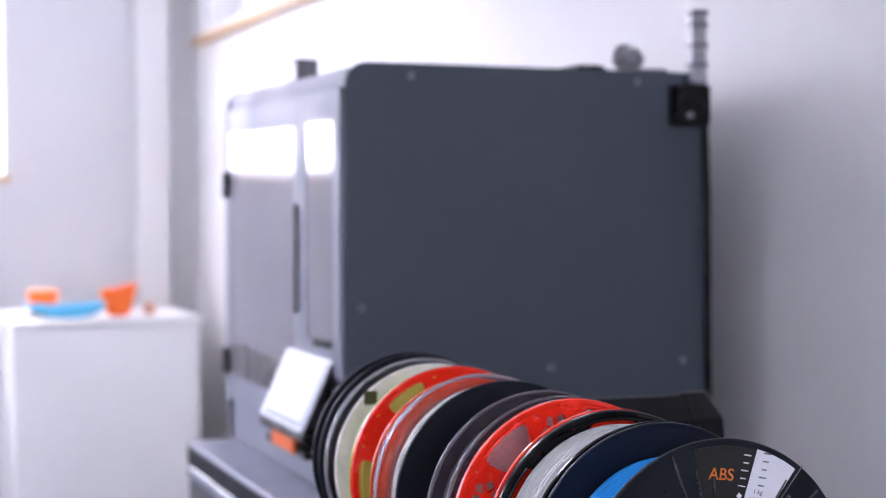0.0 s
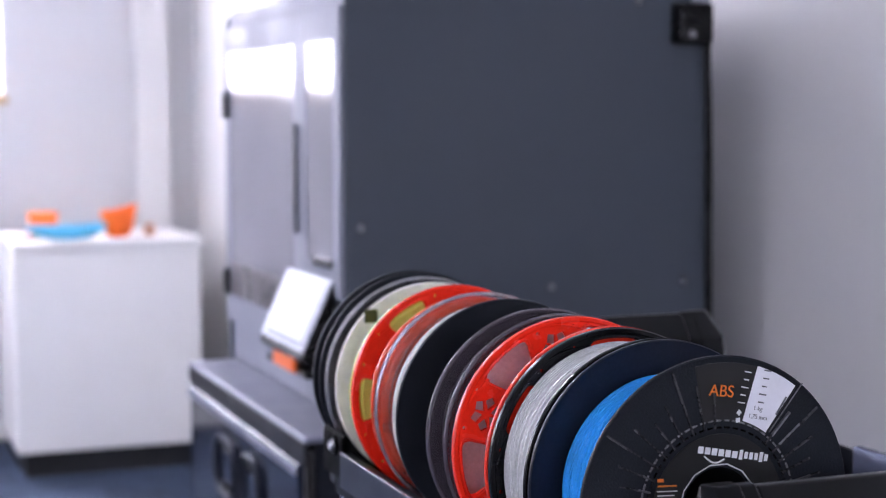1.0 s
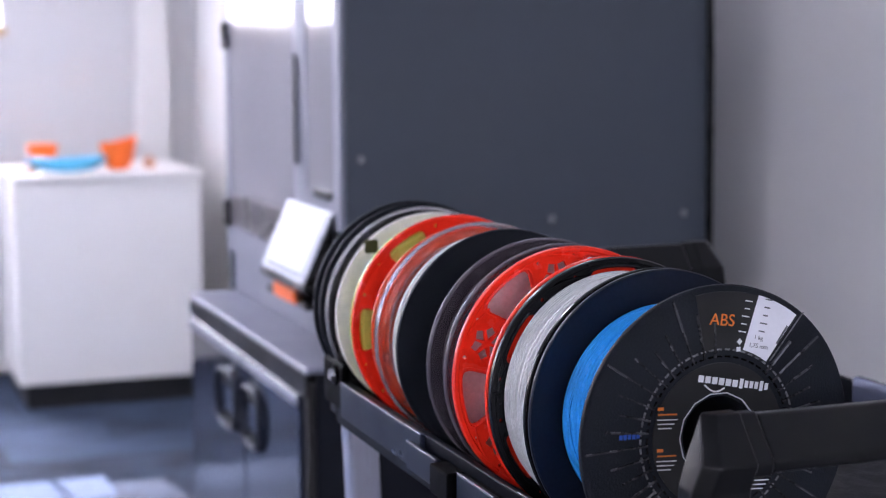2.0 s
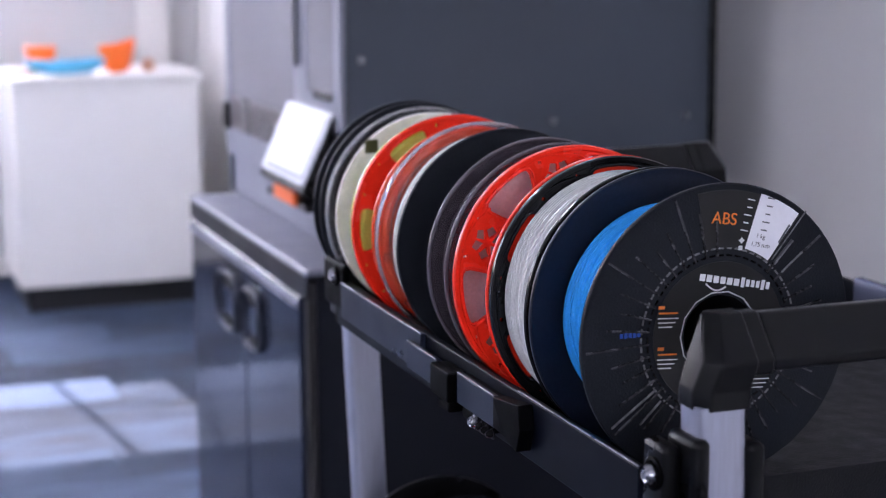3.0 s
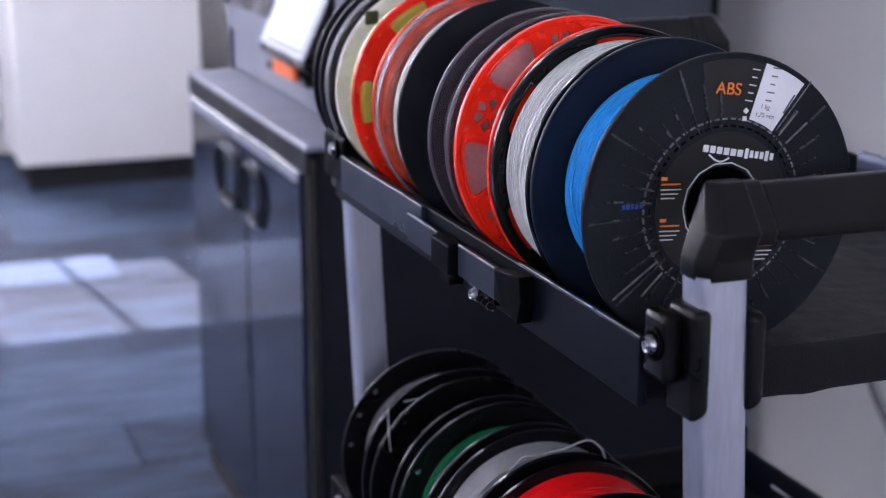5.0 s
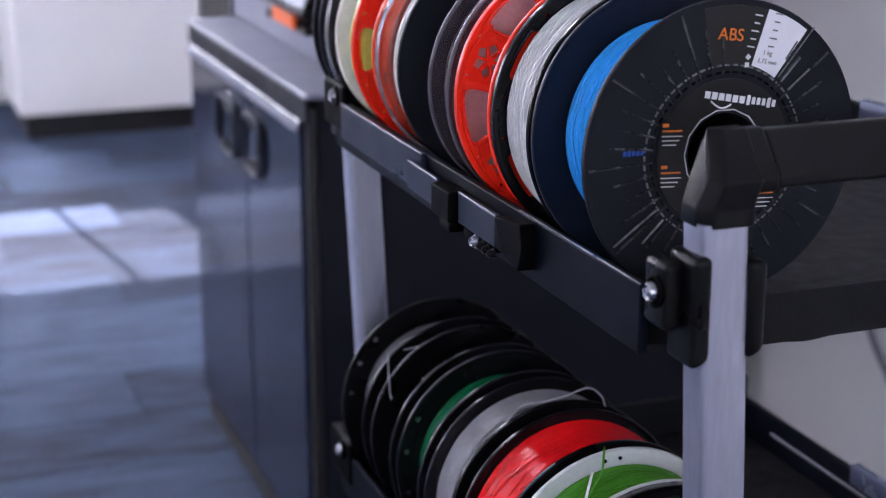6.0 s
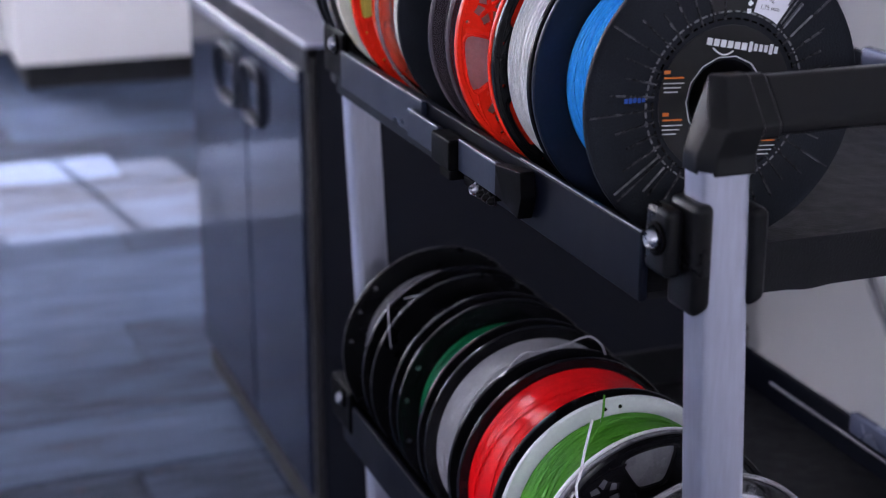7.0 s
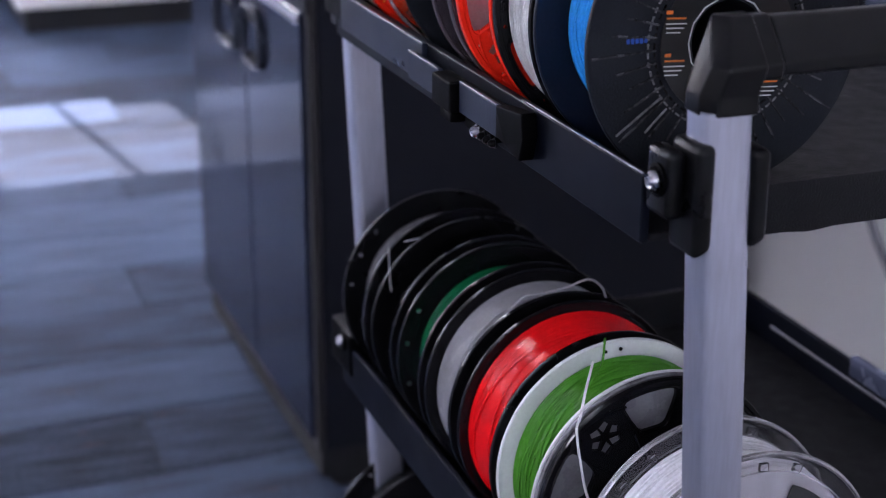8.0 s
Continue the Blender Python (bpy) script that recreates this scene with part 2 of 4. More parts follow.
holed_wall("wall_near", "x", NY - 0.2, 0.2, LX, WX, 0, CZ, NEAR_WINDOWS, "unseen white painted wall with two added windows")
structure("ceiling", box(LX - 0.25, WX + 0.2, NY - 0.2, BY + 0.25, CZ, CZ + 0.15), CEIL, "white painted ceiling", "ceiling")
floor = structure("floor", box(LX - 0.25, WX + 0.2, NY - 0.2, BY + 0.25, -0.12, -0.006), SUBFLOOR, "floor laid with dark blue-grey streaky carpet planks", "floor")
structure("ground", box(-60, 60, -60, 60, -0.4, -0.3), mat("paving", (0.24, 0.24, 0.23), 0.9, vary=0.1, scale=2), "grey paved ground outside the building", "ground")
structure("pilaster", box(1.20, 1.335, BY - 0.07, BY - 0.001, 0.001, CZ - 0.001, 0.004), WALL, "white boxed pipe casing on the back wall", "pilaster")
structure("trim", box(LX + 0.002, 1.199, BY - 0.014, BY - 0.001, 0.0, 0.07, 0.003), WHITE_LAM, "white skirting board along the back wall", "skirting board")


def window(name, along, at, deep, a0, a1, z0, z1, cols, rows, label, wood=False, inset=0.55):
    """Frame, glazing bars, panes and sill inside an opening."""
    ob = thing(name, (0, 0, 0), label, "window", "", "structure")
    flip = (lambda bm: bm) if along == "x" else (lambda bm: [setattr(v, "co", Vector((v.co.y, v.co.x, v.co.z))) for v in bm.verts] and bm)
    y0, y1, w = at + deep * inset, at + deep * (inset + 0.25), 0.045
    for k, (p0, p1, q0, q1) in enumerate(((a0, a1, z0, z0 + w), (a0, a1, z1 - w, z1), (a0, a0 + w, z0 + w, z1 - w), (a1 - w, a1, z0 + w, z1 - w))):
        part("window_frame", flip(box(p0, p1, y0, y1, q0, q1, 0.003)), WHITE_LAM, ob)
    for c in range(1, cols):
        x = a0 + (a1 - a0) * c / cols
        part("glazing_bar", flip(box(x - 0.010, x + 0.010, y0 + 0.01, y1 - 0.01, z0 + w, z1 - w, 0.003)), WHITE_LAM, ob)
    for r in range(1, rows):
        z = z0 + (z1 - z0) * r / rows
        part("glazing_bar", flip(box(a0 + w, a1 - w, (y0 + y1) / 2 - 0.007, (y0 + y1) / 2 + 0.007, z - 0.005, z + 0.005, 0.003)), WHITE_LAM, ob)
    pane = part("pane", flip(box(a0 + w - 0.005, a1 - w + 0.005, (y0 + y1) / 2 - 0.002, (y0 + y1) / 2 + 0.002, z0 + w - 0.005, z1 - w + 0.005)), PANE, ob)
    pane.visible_shadow = False
    s0, s1 = sorted((at - 0.03 if deep > 0 else at + 0.03, at + deep * (inset - 0.01)))
    part("window_sill", flip(box(a0 - 0.02, a1 + 0.02, s0, at if deep > 0 else s1, z0 - 0.03, z0 - 0.001, 0.004)), WOOD if wood else WHITE_LAM, ob, "pale pine sill" if wood else "")
    return ob


window("window_1", "x", BY, 0.25, *BACK_WINDOWS[0], 5, 2, "small white window with glazing bars and wooden sill", True, 0.70)
window("window_2", "x", BY, 0.25, *BACK_WINDOWS[1], 3, 2, "unseen white framed window added in the back wall")
window("window_3", "y", WX, 0.2, *RIGHT_WINDOWS[0], 5, 1, "high strip window above a pine ledge")
for i, h in enumerate(LEFT_WINDOWS):
    window("window_%d" % (4 + i), "y", LX, -0.25, *h, 3, 2, "large unseen white framed window")
for i, h in enumerate(NEAR_WINDOWS):
    window("window_%d" % (5 + i), "x", NY, -0.2, *h, 3, 2, "unseen white framed window added for light")
structure("ledge", box(WX - 0.045, WX - 0.001, 3.2, 6.62, 1.945, 1.975, 0.004), WOOD, "long pale pine ledge under the high windows", "ledge")

window_light("window_light_back", (-0.23, BY + 0.30, 1.84), (-0.23, 0, 1.2), 1.75, 0.8, 16)


def ceiling_light(x, y):
    """Recessed light panel with a white frame and a diffuser that glows."""
    ob = thing("ceiling_light", (x, y, CZ), "unseen white recessed ceiling light panel, switched on", "ceiling light", "ceiling lights")
    part("frame", plate([[(-0.62, -0.12), (0.62, -0.12), (0.62, 0.12), (-0.62, 0.12)], [(-0.6, -0.1), (0.6, -0.1), (0.6, 0.1), (-0.6, 0.1)]], -0.02, -0.001), WHITE_LAM, ob).rotation_euler = (radians(90), 0, 0)
    part("diffuser", box(-0.599, 0.599, -0.099, 0.099, -0.012, -0.002, 0.002), DIFFUSER, ob, "glowing diffuser")
    return ob


DIFFUSER = glow("light_diffuser", (0.95, 0.97, 1.0), 9.0)
# first panel placed from spool highlights; the three at x -2.7 are added light
for cx, cy in ((-0.3, 4.7), (-2.7, 4.7), (-2.7, 1.6), (-2.7, -1.5)):
    ceiling_light(cx, cy)
# lamp at the unseen second back window, added to fill the room
window_light("window_light_back_left", (-2.45, BY + 0.30, 1.75), (-2.45, 0, 1.2), 1.9, 1.4, 6)
window_light("window_light_high", (WX + 0.24, 4.9, 2.37), (-2, 4.9, 1.2), 2.9, 0.7, 3)
# lamps at the unseen left and near windows; the near pair is frontal fill
for h in LEFT_WINDOWS:
    window_light("window_light_left", (LX - 0.3, (h[0] + h[1]) / 2, 1.7), (WX, (h[0] + h[1]) / 2, 1.1), 2.1, 1.5, 3)
for h in NEAR_WINDOWS:
    window_light("window_light_near", ((h[0] + h[1]) / 2, NY - 0.25, 1.9), ((h[0] + h[1]) / 2, 3, 1.0), 1.9, 1.2, 6.2)


# ---- machine on its cabinet ----
def large_printer():
    x0, x1, y0, y1, z0, z1 = 0.724, 1.344, 2.30, 3.075, 0.852, 1.528
    ob = thing("large_printer", (1.03, 2.69, z0), "tall dark grey enclosed 3D printing machine standing on a cabinet", "3D printer")
    o = Vector((1.03, 2.69, z0))

    def put(name, bm, m, label="", parent=ob):
        bmesh.ops.translate(bm, vec=-o, verts=bm.verts)
        return part(name, bm, m, parent, label)
    # side panels with rounded top front corner
    def side(ya, yb):
        r = 0.035
        lp = [(x0, z0), (x1, z0), (x1, z1 - 0.004)] + [(x0 + r - r * math.sin(radians(a)), z1 - r + r * math.cos(radians(a))) for a in range(0, 91, 10)]
        return plate([lp], ya, yb)
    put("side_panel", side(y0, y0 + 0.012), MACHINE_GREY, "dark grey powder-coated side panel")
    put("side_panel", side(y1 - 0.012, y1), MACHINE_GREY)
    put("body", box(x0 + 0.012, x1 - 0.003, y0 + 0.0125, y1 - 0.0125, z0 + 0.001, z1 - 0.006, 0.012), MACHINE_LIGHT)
    # front frame with two glazed doors
    fx = x0 + 0.006
    ys = 2.535
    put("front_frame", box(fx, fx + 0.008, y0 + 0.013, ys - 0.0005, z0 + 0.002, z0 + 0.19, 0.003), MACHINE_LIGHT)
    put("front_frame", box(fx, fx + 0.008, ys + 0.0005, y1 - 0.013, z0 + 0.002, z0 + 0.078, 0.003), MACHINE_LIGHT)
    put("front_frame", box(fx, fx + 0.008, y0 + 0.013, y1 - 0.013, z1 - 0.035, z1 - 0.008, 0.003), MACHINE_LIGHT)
    for ya, yb, zb in ((y0 + 0.0135, ys - 0.001, z0 + 0.192), (ys + 0.001, y1 - 0.0135, z0 + 0.080)):
        zt = z1 - 0.037
        d = plate([[(ya, zb), (yb, zb), (yb, zt), (ya, zt)], [(ya + 0.035, zb + 0.05), (yb - 0.035, zb + 0.05), (yb - 0.035, zt - 0.05), (ya + 0.035, zt - 0.05)]], fx - 0.012, fx + 0.006)
        for v in d.verts:
            v.co = Vector((v.co.y, v.co.x, v.co.z))
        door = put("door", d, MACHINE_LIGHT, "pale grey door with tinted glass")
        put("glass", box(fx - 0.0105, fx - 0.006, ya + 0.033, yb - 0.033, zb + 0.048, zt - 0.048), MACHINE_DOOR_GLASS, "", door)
        if ya < ys:
            continue
        # added strip on the opaque glass stands in for the dark interior
        put("lower_strip", box(fx - 0.0118, fx - 0.0107, ya + 0.036, yb - 0.036, zb + 0.052, zb + 0.115), SMOKED, "brownish strip standing in for the interior behind the glass", door)
        put("hinge", box(fx - 0.022, fx - 0.0125, yb - 0.03, yb - 0.012, zt - 0.17, zt - 0.12, 0.003), BLACK_PL, "", door)
        put("hinge", box(fx - 0.022, fx - 0.0125, yb - 0.03, yb - 0.012, zb + 0.05, zb + 0.10, 0.003), BLACK_PL, "", door)
    put("door_handle", box(fx - 0.020, fx - 0.0125, ys + 0.010, ys + 0.022, z0 + 0.28, z0 + 0.46, 0.003), CABLE, "dark upright door handle")
    put("vent_slot", box(fx - 0.014, fx - 0.0125, 2.355, 2.455, 1.088, 1.102, 0.0005), BLACK_GL, "dark slot")
    # screen on a sloping console
    con = plate([[(0.7175, 1.072), (0.668, 0.962), (0.664, 0.950), (0.690, 0.930), (0.7175, 0.930)]], 2.345, 2.605)
    bmesh.ops.bevel(con, geom=con.edges[:], offset=0.003, segments=2, profile=0.5, affect="EDGES", clamp_overlap=True)
    scr = put("touch_screen", con, BLACK_PL, "black sloping console with a bright touch screen")
    up = Vector((0.7175 - 0.668, 0, 1.072 - 0.962)).normalized()
    out = Vector((-up.z, 0, up.x))
    g = box(0.0003, 0.002, -0.126, 0.126, -0.060, 0.058, 0.0005)
    m = Matrix.Identity(4)
    m.col[0][:3], m.col[1][:3], m.col[2][:3], m.col[3][:3] = out, Vector((0, 1, 0)), up, Vector((0.6928, 2.475, 1.017))
    bmesh.ops.transform(g, matrix=m, verts=g.verts)
    put("screen_glass", g, SCREEN, "lit white screen", scr)
    for ya, yb, za, zb, m2 in ((-0.124, -0.100, -0.056, 0.054, SCREEN_GREY), (-0.094, 0.10, -0.056, -0.046, SCREEN_GREY), (-0.05, 0.07, -0.040, -0.032, SCREEN_PINK)):
        g = box(0.0021, 0.0025, ya, yb, za, zb)
        bmesh.ops.transform(g, matrix=m, verts=g.verts)
        put("screen_field", g, m2, "", scr)
    put("badge", box(0.668, 0.676, 2.41, 2.53, 0.922, 0.944, 0.001), ORANGE_OBJ, "small orange badge", scr)
    put("console_foot", box(0.674, 0.7175, 2.36, 2.595, 0.9185, 0.9295, 0.002), BLACK_PL, "", scr)
    # screws of the side panel
    for sx, sz in ((0.828, 1.508), (1.215, 1.508), (0.746, 1.155), (1.063, 1.053), (1.30, 1.053)):
        s = lathe([(0.0001, -0.0045), (0.0045, -0.004), (0.0062, -0.001), (0.0062, 0.002), (0.0001, 0.002)], 16)
        bmesh.ops.translate(s, vec=(sx, y0 - 0.001, sz), verts=s.verts)
        put("screw", s, SCREW)
    # filament feed on the back edge and a guide tube
    feed = put("feeder", box(1.272, 1.334, y0 - 0.035, y0 - 0.0005, 1.438, 1.504, 0.006), BLACK_PL, "black filament feeder box")
    s = lathe([(0.0001, -0.004), (0.006, -0.003), (0.006, 0.002), (0.0001, 0.002)], 16)
    bmesh.ops.translate(s, vec=(1.293, y0 - 0.036, 1.453), verts=s.verts)
    put("screw", s, SCREW, "", feed)
    bm = box(1.303, 1.328, y0 - 0.03, y0 - 0.006, 1.5045, 1.618, 0.006)
    tube = put("guide_tube", bm, TUBE_CLEAR, "milky clear guide tube with dark rings")
    for z in (1.535, 1.567, 1.60, 1.620):
        put("ring", box(1.3015, 1.3295, y0 - 0.0315, y0 - 0.0045, z - 0.004, z + 0.004, 0.002), CABLE, "", tube)
    put("hose", strand(curve_points([(1.334, y0 - 0.012, 1.44), (1.340, y0 - 0.01, 1.30), (1.343, y0 - 0.008, 1.10), (1.347, y0 - 0.006, 0.93), (1.349, y0 - 0.006, 0.862)]), 0.006, 8), BLACK_PL, "dark grey hose")
    # fittings on the lid
    put("lid_clip", box(1.125, 1.175, y0 + 0.03, y0 + 0.09, z1 - 0.007, z1 + 0.008, 0.004), BLACK_PL)
    k = lathe([(0.0001, -0.022), (0.011, -0.021), (0.019, -0.008), (0.017, 0.010), (0.022, 0.014), (0.020, 0.022), (0.0001, 0.022)], 20)
    bmesh.ops.transform(k, matrix=Matrix.Translation((1.245, y0 + 0.08, z1 + 0.024)) @ pose(0, 0, 0, 15, 20, 30), verts=k.verts)
    put("lid_knob", k, LID_GREY, "grey round fitting on the lid")
    put("lid_base", box(1.225, 1.30, y0 + 0.05, y0 + 0.12, z1 - 0.007, z1 + 0.006, 0.003), CABLE)
    put("lid_bracket", box(x0 + 0.03, x0 + 0.045, 2.675, 2.692, z1 - 0.007, z1 + 0.035, 0.003), CABLE)
    put("lid_glass", box(x0 + 0.03, x0 + 0.075, 2.693, 2.87, z1 - 0.006, z1 + 0.036, 0.004), LID_GREY)
    return ob


SMOKED = mat("brown_interior_strip", (0.085, 0.072, 0.075), 0.3, vary=0.2, scale=12)
SCREEN = glow("lit_screen", (0.38, 0.42, 0.51), 0.025)
SCREEN_GREY, SCREEN_PINK = glow("screen_grey", (0.17, 0.19, 0.25), 0.02), glow("screen_pink", (0.55, 0.36, 0.40), 0.02)
large_printer()


def caster(x, y, parent, o):
    w = lathe([(0.0001, -0.016), (0.03, -0.016), (0.036, -0.011), (0.036, 0.011), (0.03, 0.016), (0.0001, 0.016)], 28)
    bmesh.ops.translate(w, vec=Vector((x, y, 0.036)) - o, verts=w.verts)
    c = part("caster", w, RUBBER, parent, "black rubber caster wheel")
    f = box(x - 0.022, x + 0.022, y - 0.024, y - 0.0175, 0.03, 0.094, 0.003)
    box(x - 0.022, x + 0.022, y + 0.0175, y + 0.024, 0.03, 0.094, 0.003, f)
    box(x - 0.024, x + 0.024, y - 0.026, y + 0.026, 0.080, 0.0945, 0.003, f)
    bmesh.ops.translate(f, vec=-o, verts=f.verts)
    part("fork", f, BLACK_PL, c)


# black for the ovals that paint shade inside the door pulls
CUP_SHADE = mat("cup_shade", (0.004, 0.004, 0.005), 0.5, spec=0.1)
CAB_GRIP = mat("dark_grey_grip", (0.022, 0.025, 0.036), 0.45, vary=0.06, spec=0.3)
CAB_EDGE = mat("dark_brown_edge", (0.020, 0.018, 0.018), 0.5, vary=0.1)


def base_cabinet():
    x0, x1, y0, y1, z0, z1 = 0.645, 1.36, 2.25, 3.06, 0.095, 0.851
    o = Vector((1.0, 2.68, 0))
    ob = thing("base_cabinet", o, "glossy dark grey rolling cabinet with latched doors under the machine", "cabinet")

    def put(name, bm, m, label="", parent=ob):
        bmesh.ops.translate(bm, vec=-o, verts=bm.verts)
        return part(name, bm, m, parent, label)
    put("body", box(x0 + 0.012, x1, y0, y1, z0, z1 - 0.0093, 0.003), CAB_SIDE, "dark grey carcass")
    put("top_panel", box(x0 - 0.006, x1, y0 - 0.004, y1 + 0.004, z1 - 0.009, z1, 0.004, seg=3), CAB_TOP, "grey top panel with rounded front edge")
    # added dark strip paints the shade below the top panel's front edge
    put("front_shade_strip", box(x0 - 0.005, x0 - 0.0012, y0 - 0.001, y1 + 0.001, z1 - 0.0435, z1 - 0.0093, 0.001), CAB_SIDE, "dark strip with the shade under the top panel in its colour")
    put("front_frame", box(x0 - 0.001, x0 + 0.0115, y0 + 0.002, y0 + 0.022, z0, z1 - 0.021, 0.003), CAB_EDGE)
    put("front_frame", box(x0 - 0.001, x0 + 0.0115, y1 - 0.022, y1 - 0.002, z0, z1 - 0.021, 0.003), CAB_EDGE)
    ym = 2.617
    for ya, yb, s in ((y0 + 0.024, ym - 0.002, 1), (ym + 0.002, y1 - 0.024, -1)):
        d = put("door", box(x0 - 0.008, x0 + 0.0115, ya, yb, z0 + 0.012, z1 - 0.045, 0.004, seg=3), CAB_GLOSS, "glossy dark door")
        # pale strip paints the highlight on the door's top edge
        put("door_lip", box(x0 - 0.014, x0 - 0.0085, ya + 0.002, yb - 0.002, z1 - 0.062, z1 - 0.050, 0.002), CAB_TOP, "lip with the door edge's highlight painted pale", d)
    # a recessed pull on either side of the split; black ovals paint its shade
    def yz(lp, xa, xb):
        bm = plate(lp, xa, xb)
        for v in bm.verts:
            v.co = Vector((v.co.y, v.co.x, v.co.z))
        return bm

    def oval(cy, cz, wy, wz):
        return [(cy + wy * math.copysign(abs(math.cos(t)) ** 0.6, math.cos(t)), cz + wz * math.copysign(abs(math.sin(t)) ** 0.6, math.sin(t))) for t in [2 * math.pi * i / 36 for i in range(36)]]
    for cy, wy, cz in ((2.725, 0.090, 0.712), (2.552, 0.072, 0.714)):
        wz = 0.056
        pull = put("latch", yz([oval(cy, cz, wy, wz)], x0 - 0.0105, x0 - 0.0085), CAB_GLOSS, "dark latch plate with a ring pull")
        for zz in (0.034, -0.040):
            put("pull_shade", yz([oval(cy, cz + zz, wy * 0.45, 0.011)], x0 - 0.0125, x0 - 0.0108), CUP_SHADE, "", pull)
        rim = oval(cy, cz, wy * 0.80, wz * 0.86)
        put("ring_pull", strand([(x0 - 0.0150, a, b) for a, b in rim + rim[:1]], 0.0040, 8), CAB_GRIP, "dark grey ring pull", pull)
    # nearly flush black band paints the shadow gap below the doors
    put("plinth", box(x0 + 0.006, x1 - 0.02, y0 + 0.012, y1 - 0.012, 0.04, z0 - 0.001, 0.003), RUBBER, "black plinth standing in for the shade under the doors")
    for cx in (x0 + 0.06, x1 - 0.06):
        for cy in (y0 + 0.06, y1 - 0.06):
            caster(cx, cy, ob, o)
    return ob


base_cabinet()


def white_cabinet():
    x0, x1, y0, y1 = 0.612, 1.295, 5.95, 6.55
    o = Vector(((x0 + x1) / 2, (y0 + y1) / 2, 0))
    ob = thing("white_cabinet", o, "low white laminate cabinet on a black plinth", "cabinet")

    def put(name, bm, m, label="", parent=ob):
        bmesh.ops.translate(bm, vec=-o, verts=bm.verts)
        return part(name, bm, m, parent, label)
    put("body", box(x0, x1, y0, y1, 0.095, 0.845, 0.004), WHITE_LAM)
    put("top_panel", box(x0 - 0.008, x1 + 0.012, y0 - 0.012, y1, 0.846, 0.872, 0.004), WHITE_LAM, "white top panel")
    put("plinth", box(x0 + 0.03, x1 - 0.03, y0 + 0.03, y1 - 0.03, 0.0, 0.094), PLINTH, "black recessed plinth")
    return ob


white_cabinet()


def small_prints():
    z = 0.8725
    # blue shallow boat-shaped tray
    bm = bmesh.new()
    n, prof = 36, [(1.0, 0.045), (0.96, 0.02), (0.7, 0.0), (0.0, 0.0), (0.0, 0.006), (0.66, 0.008), (0.9, 0.024), (0.94, 0.045)]
    rings = [[bm.verts.new((0.135 * r * math.cos(2 * math.pi * i / n) * (1 + 0.1 * math.cos(4 * math.pi * i / n)), 0.07 * r * math.sin(2 * math.pi * i / n), h + 0.012 * r * math.cos(2 * math.pi * i / n) ** 2)) for i in range(n)] for r, h in [p if p[0] else (0.001, p[1]) for p in prof]]
    for j in range(len(rings)):
        a, b = rings[j], rings[(j + 1) % len(rings)]
        for i in range(n):
            bm.faces.new((a[i], a[(i + 1) % n], b[(i + 1) % n], b[i]))
    ob = part("printed_tray", bm, BLUE_OBJ, None, "", (0.82, 6.06, z))
    tagged(ob, "light blue printed boat-shaped tray on the white cabinet", "tray")
    # orange bowl with a raised lip
    bm = lathe([(0.03, 0), (0.05, 0.02), (0.062, 0.06), (0.07, 0.1), (0.064, 0.1), (0.055, 0.06), (0.044, 0.024), (0.001, 0.012), (0.001, 0)], 28)
    for v in bm.verts:
        v.co = Vector((v.co.x, -v.co.z, v.co.y + max(0, v.co.x) * v.co.y * 3.5))
    ob = part("printed_bowl", bm, ORANGE_OBJ, None, "", (1.015, 6.08, z))
    tagged(ob, "bright orange printed bowl with a raised lip", "bowl")
    bm = box(-0.05, 0.05, -0.04, 0.04, 0.0, 0.072, 0.008)
    box(-0.056, 0.056, -0.046, 0.046, 0.0725, 0.092, 0.006, bm)
    ob = part("printed_box", bm, ORANGE_OBJ, None, "", (0.755, 6.24, z))
    tagged(ob, "orange printed box with a lid standing behind the tray", "box")
    bm = lathe([(0.001, 0), (0.018, 0), (0.026, 0.02), (0.014, 0.045), (0.001, 0.05)], 20)
    for v in bm.verts:
        v.co = Vector((v.co.x, -v.co.z, v.co.y))
    ob = part("printed_cone", bm, mat("pale_orange_plastic", (0.6, 0.33, 0.22), 0.5), None, "", (1.135, 6.10, z))
    tagged(ob, "small pale orange printed cone", "printed part")
    bm = box(-0.05, 0.05, -0.03, 0.03, 0, 0.022, 0.008)
    ob = part("printed_block", bm, BROWN_OBJ, None, "", (0.66, 6.02, z))
    tagged(ob, "flat dark brown printed block", "printed part")


small_prints()

# ---- spools ----
SPOOL_X, TOP_Z, LOW_Z, SPOOL_R = 0.535, 1.068, 0.705, 0.1


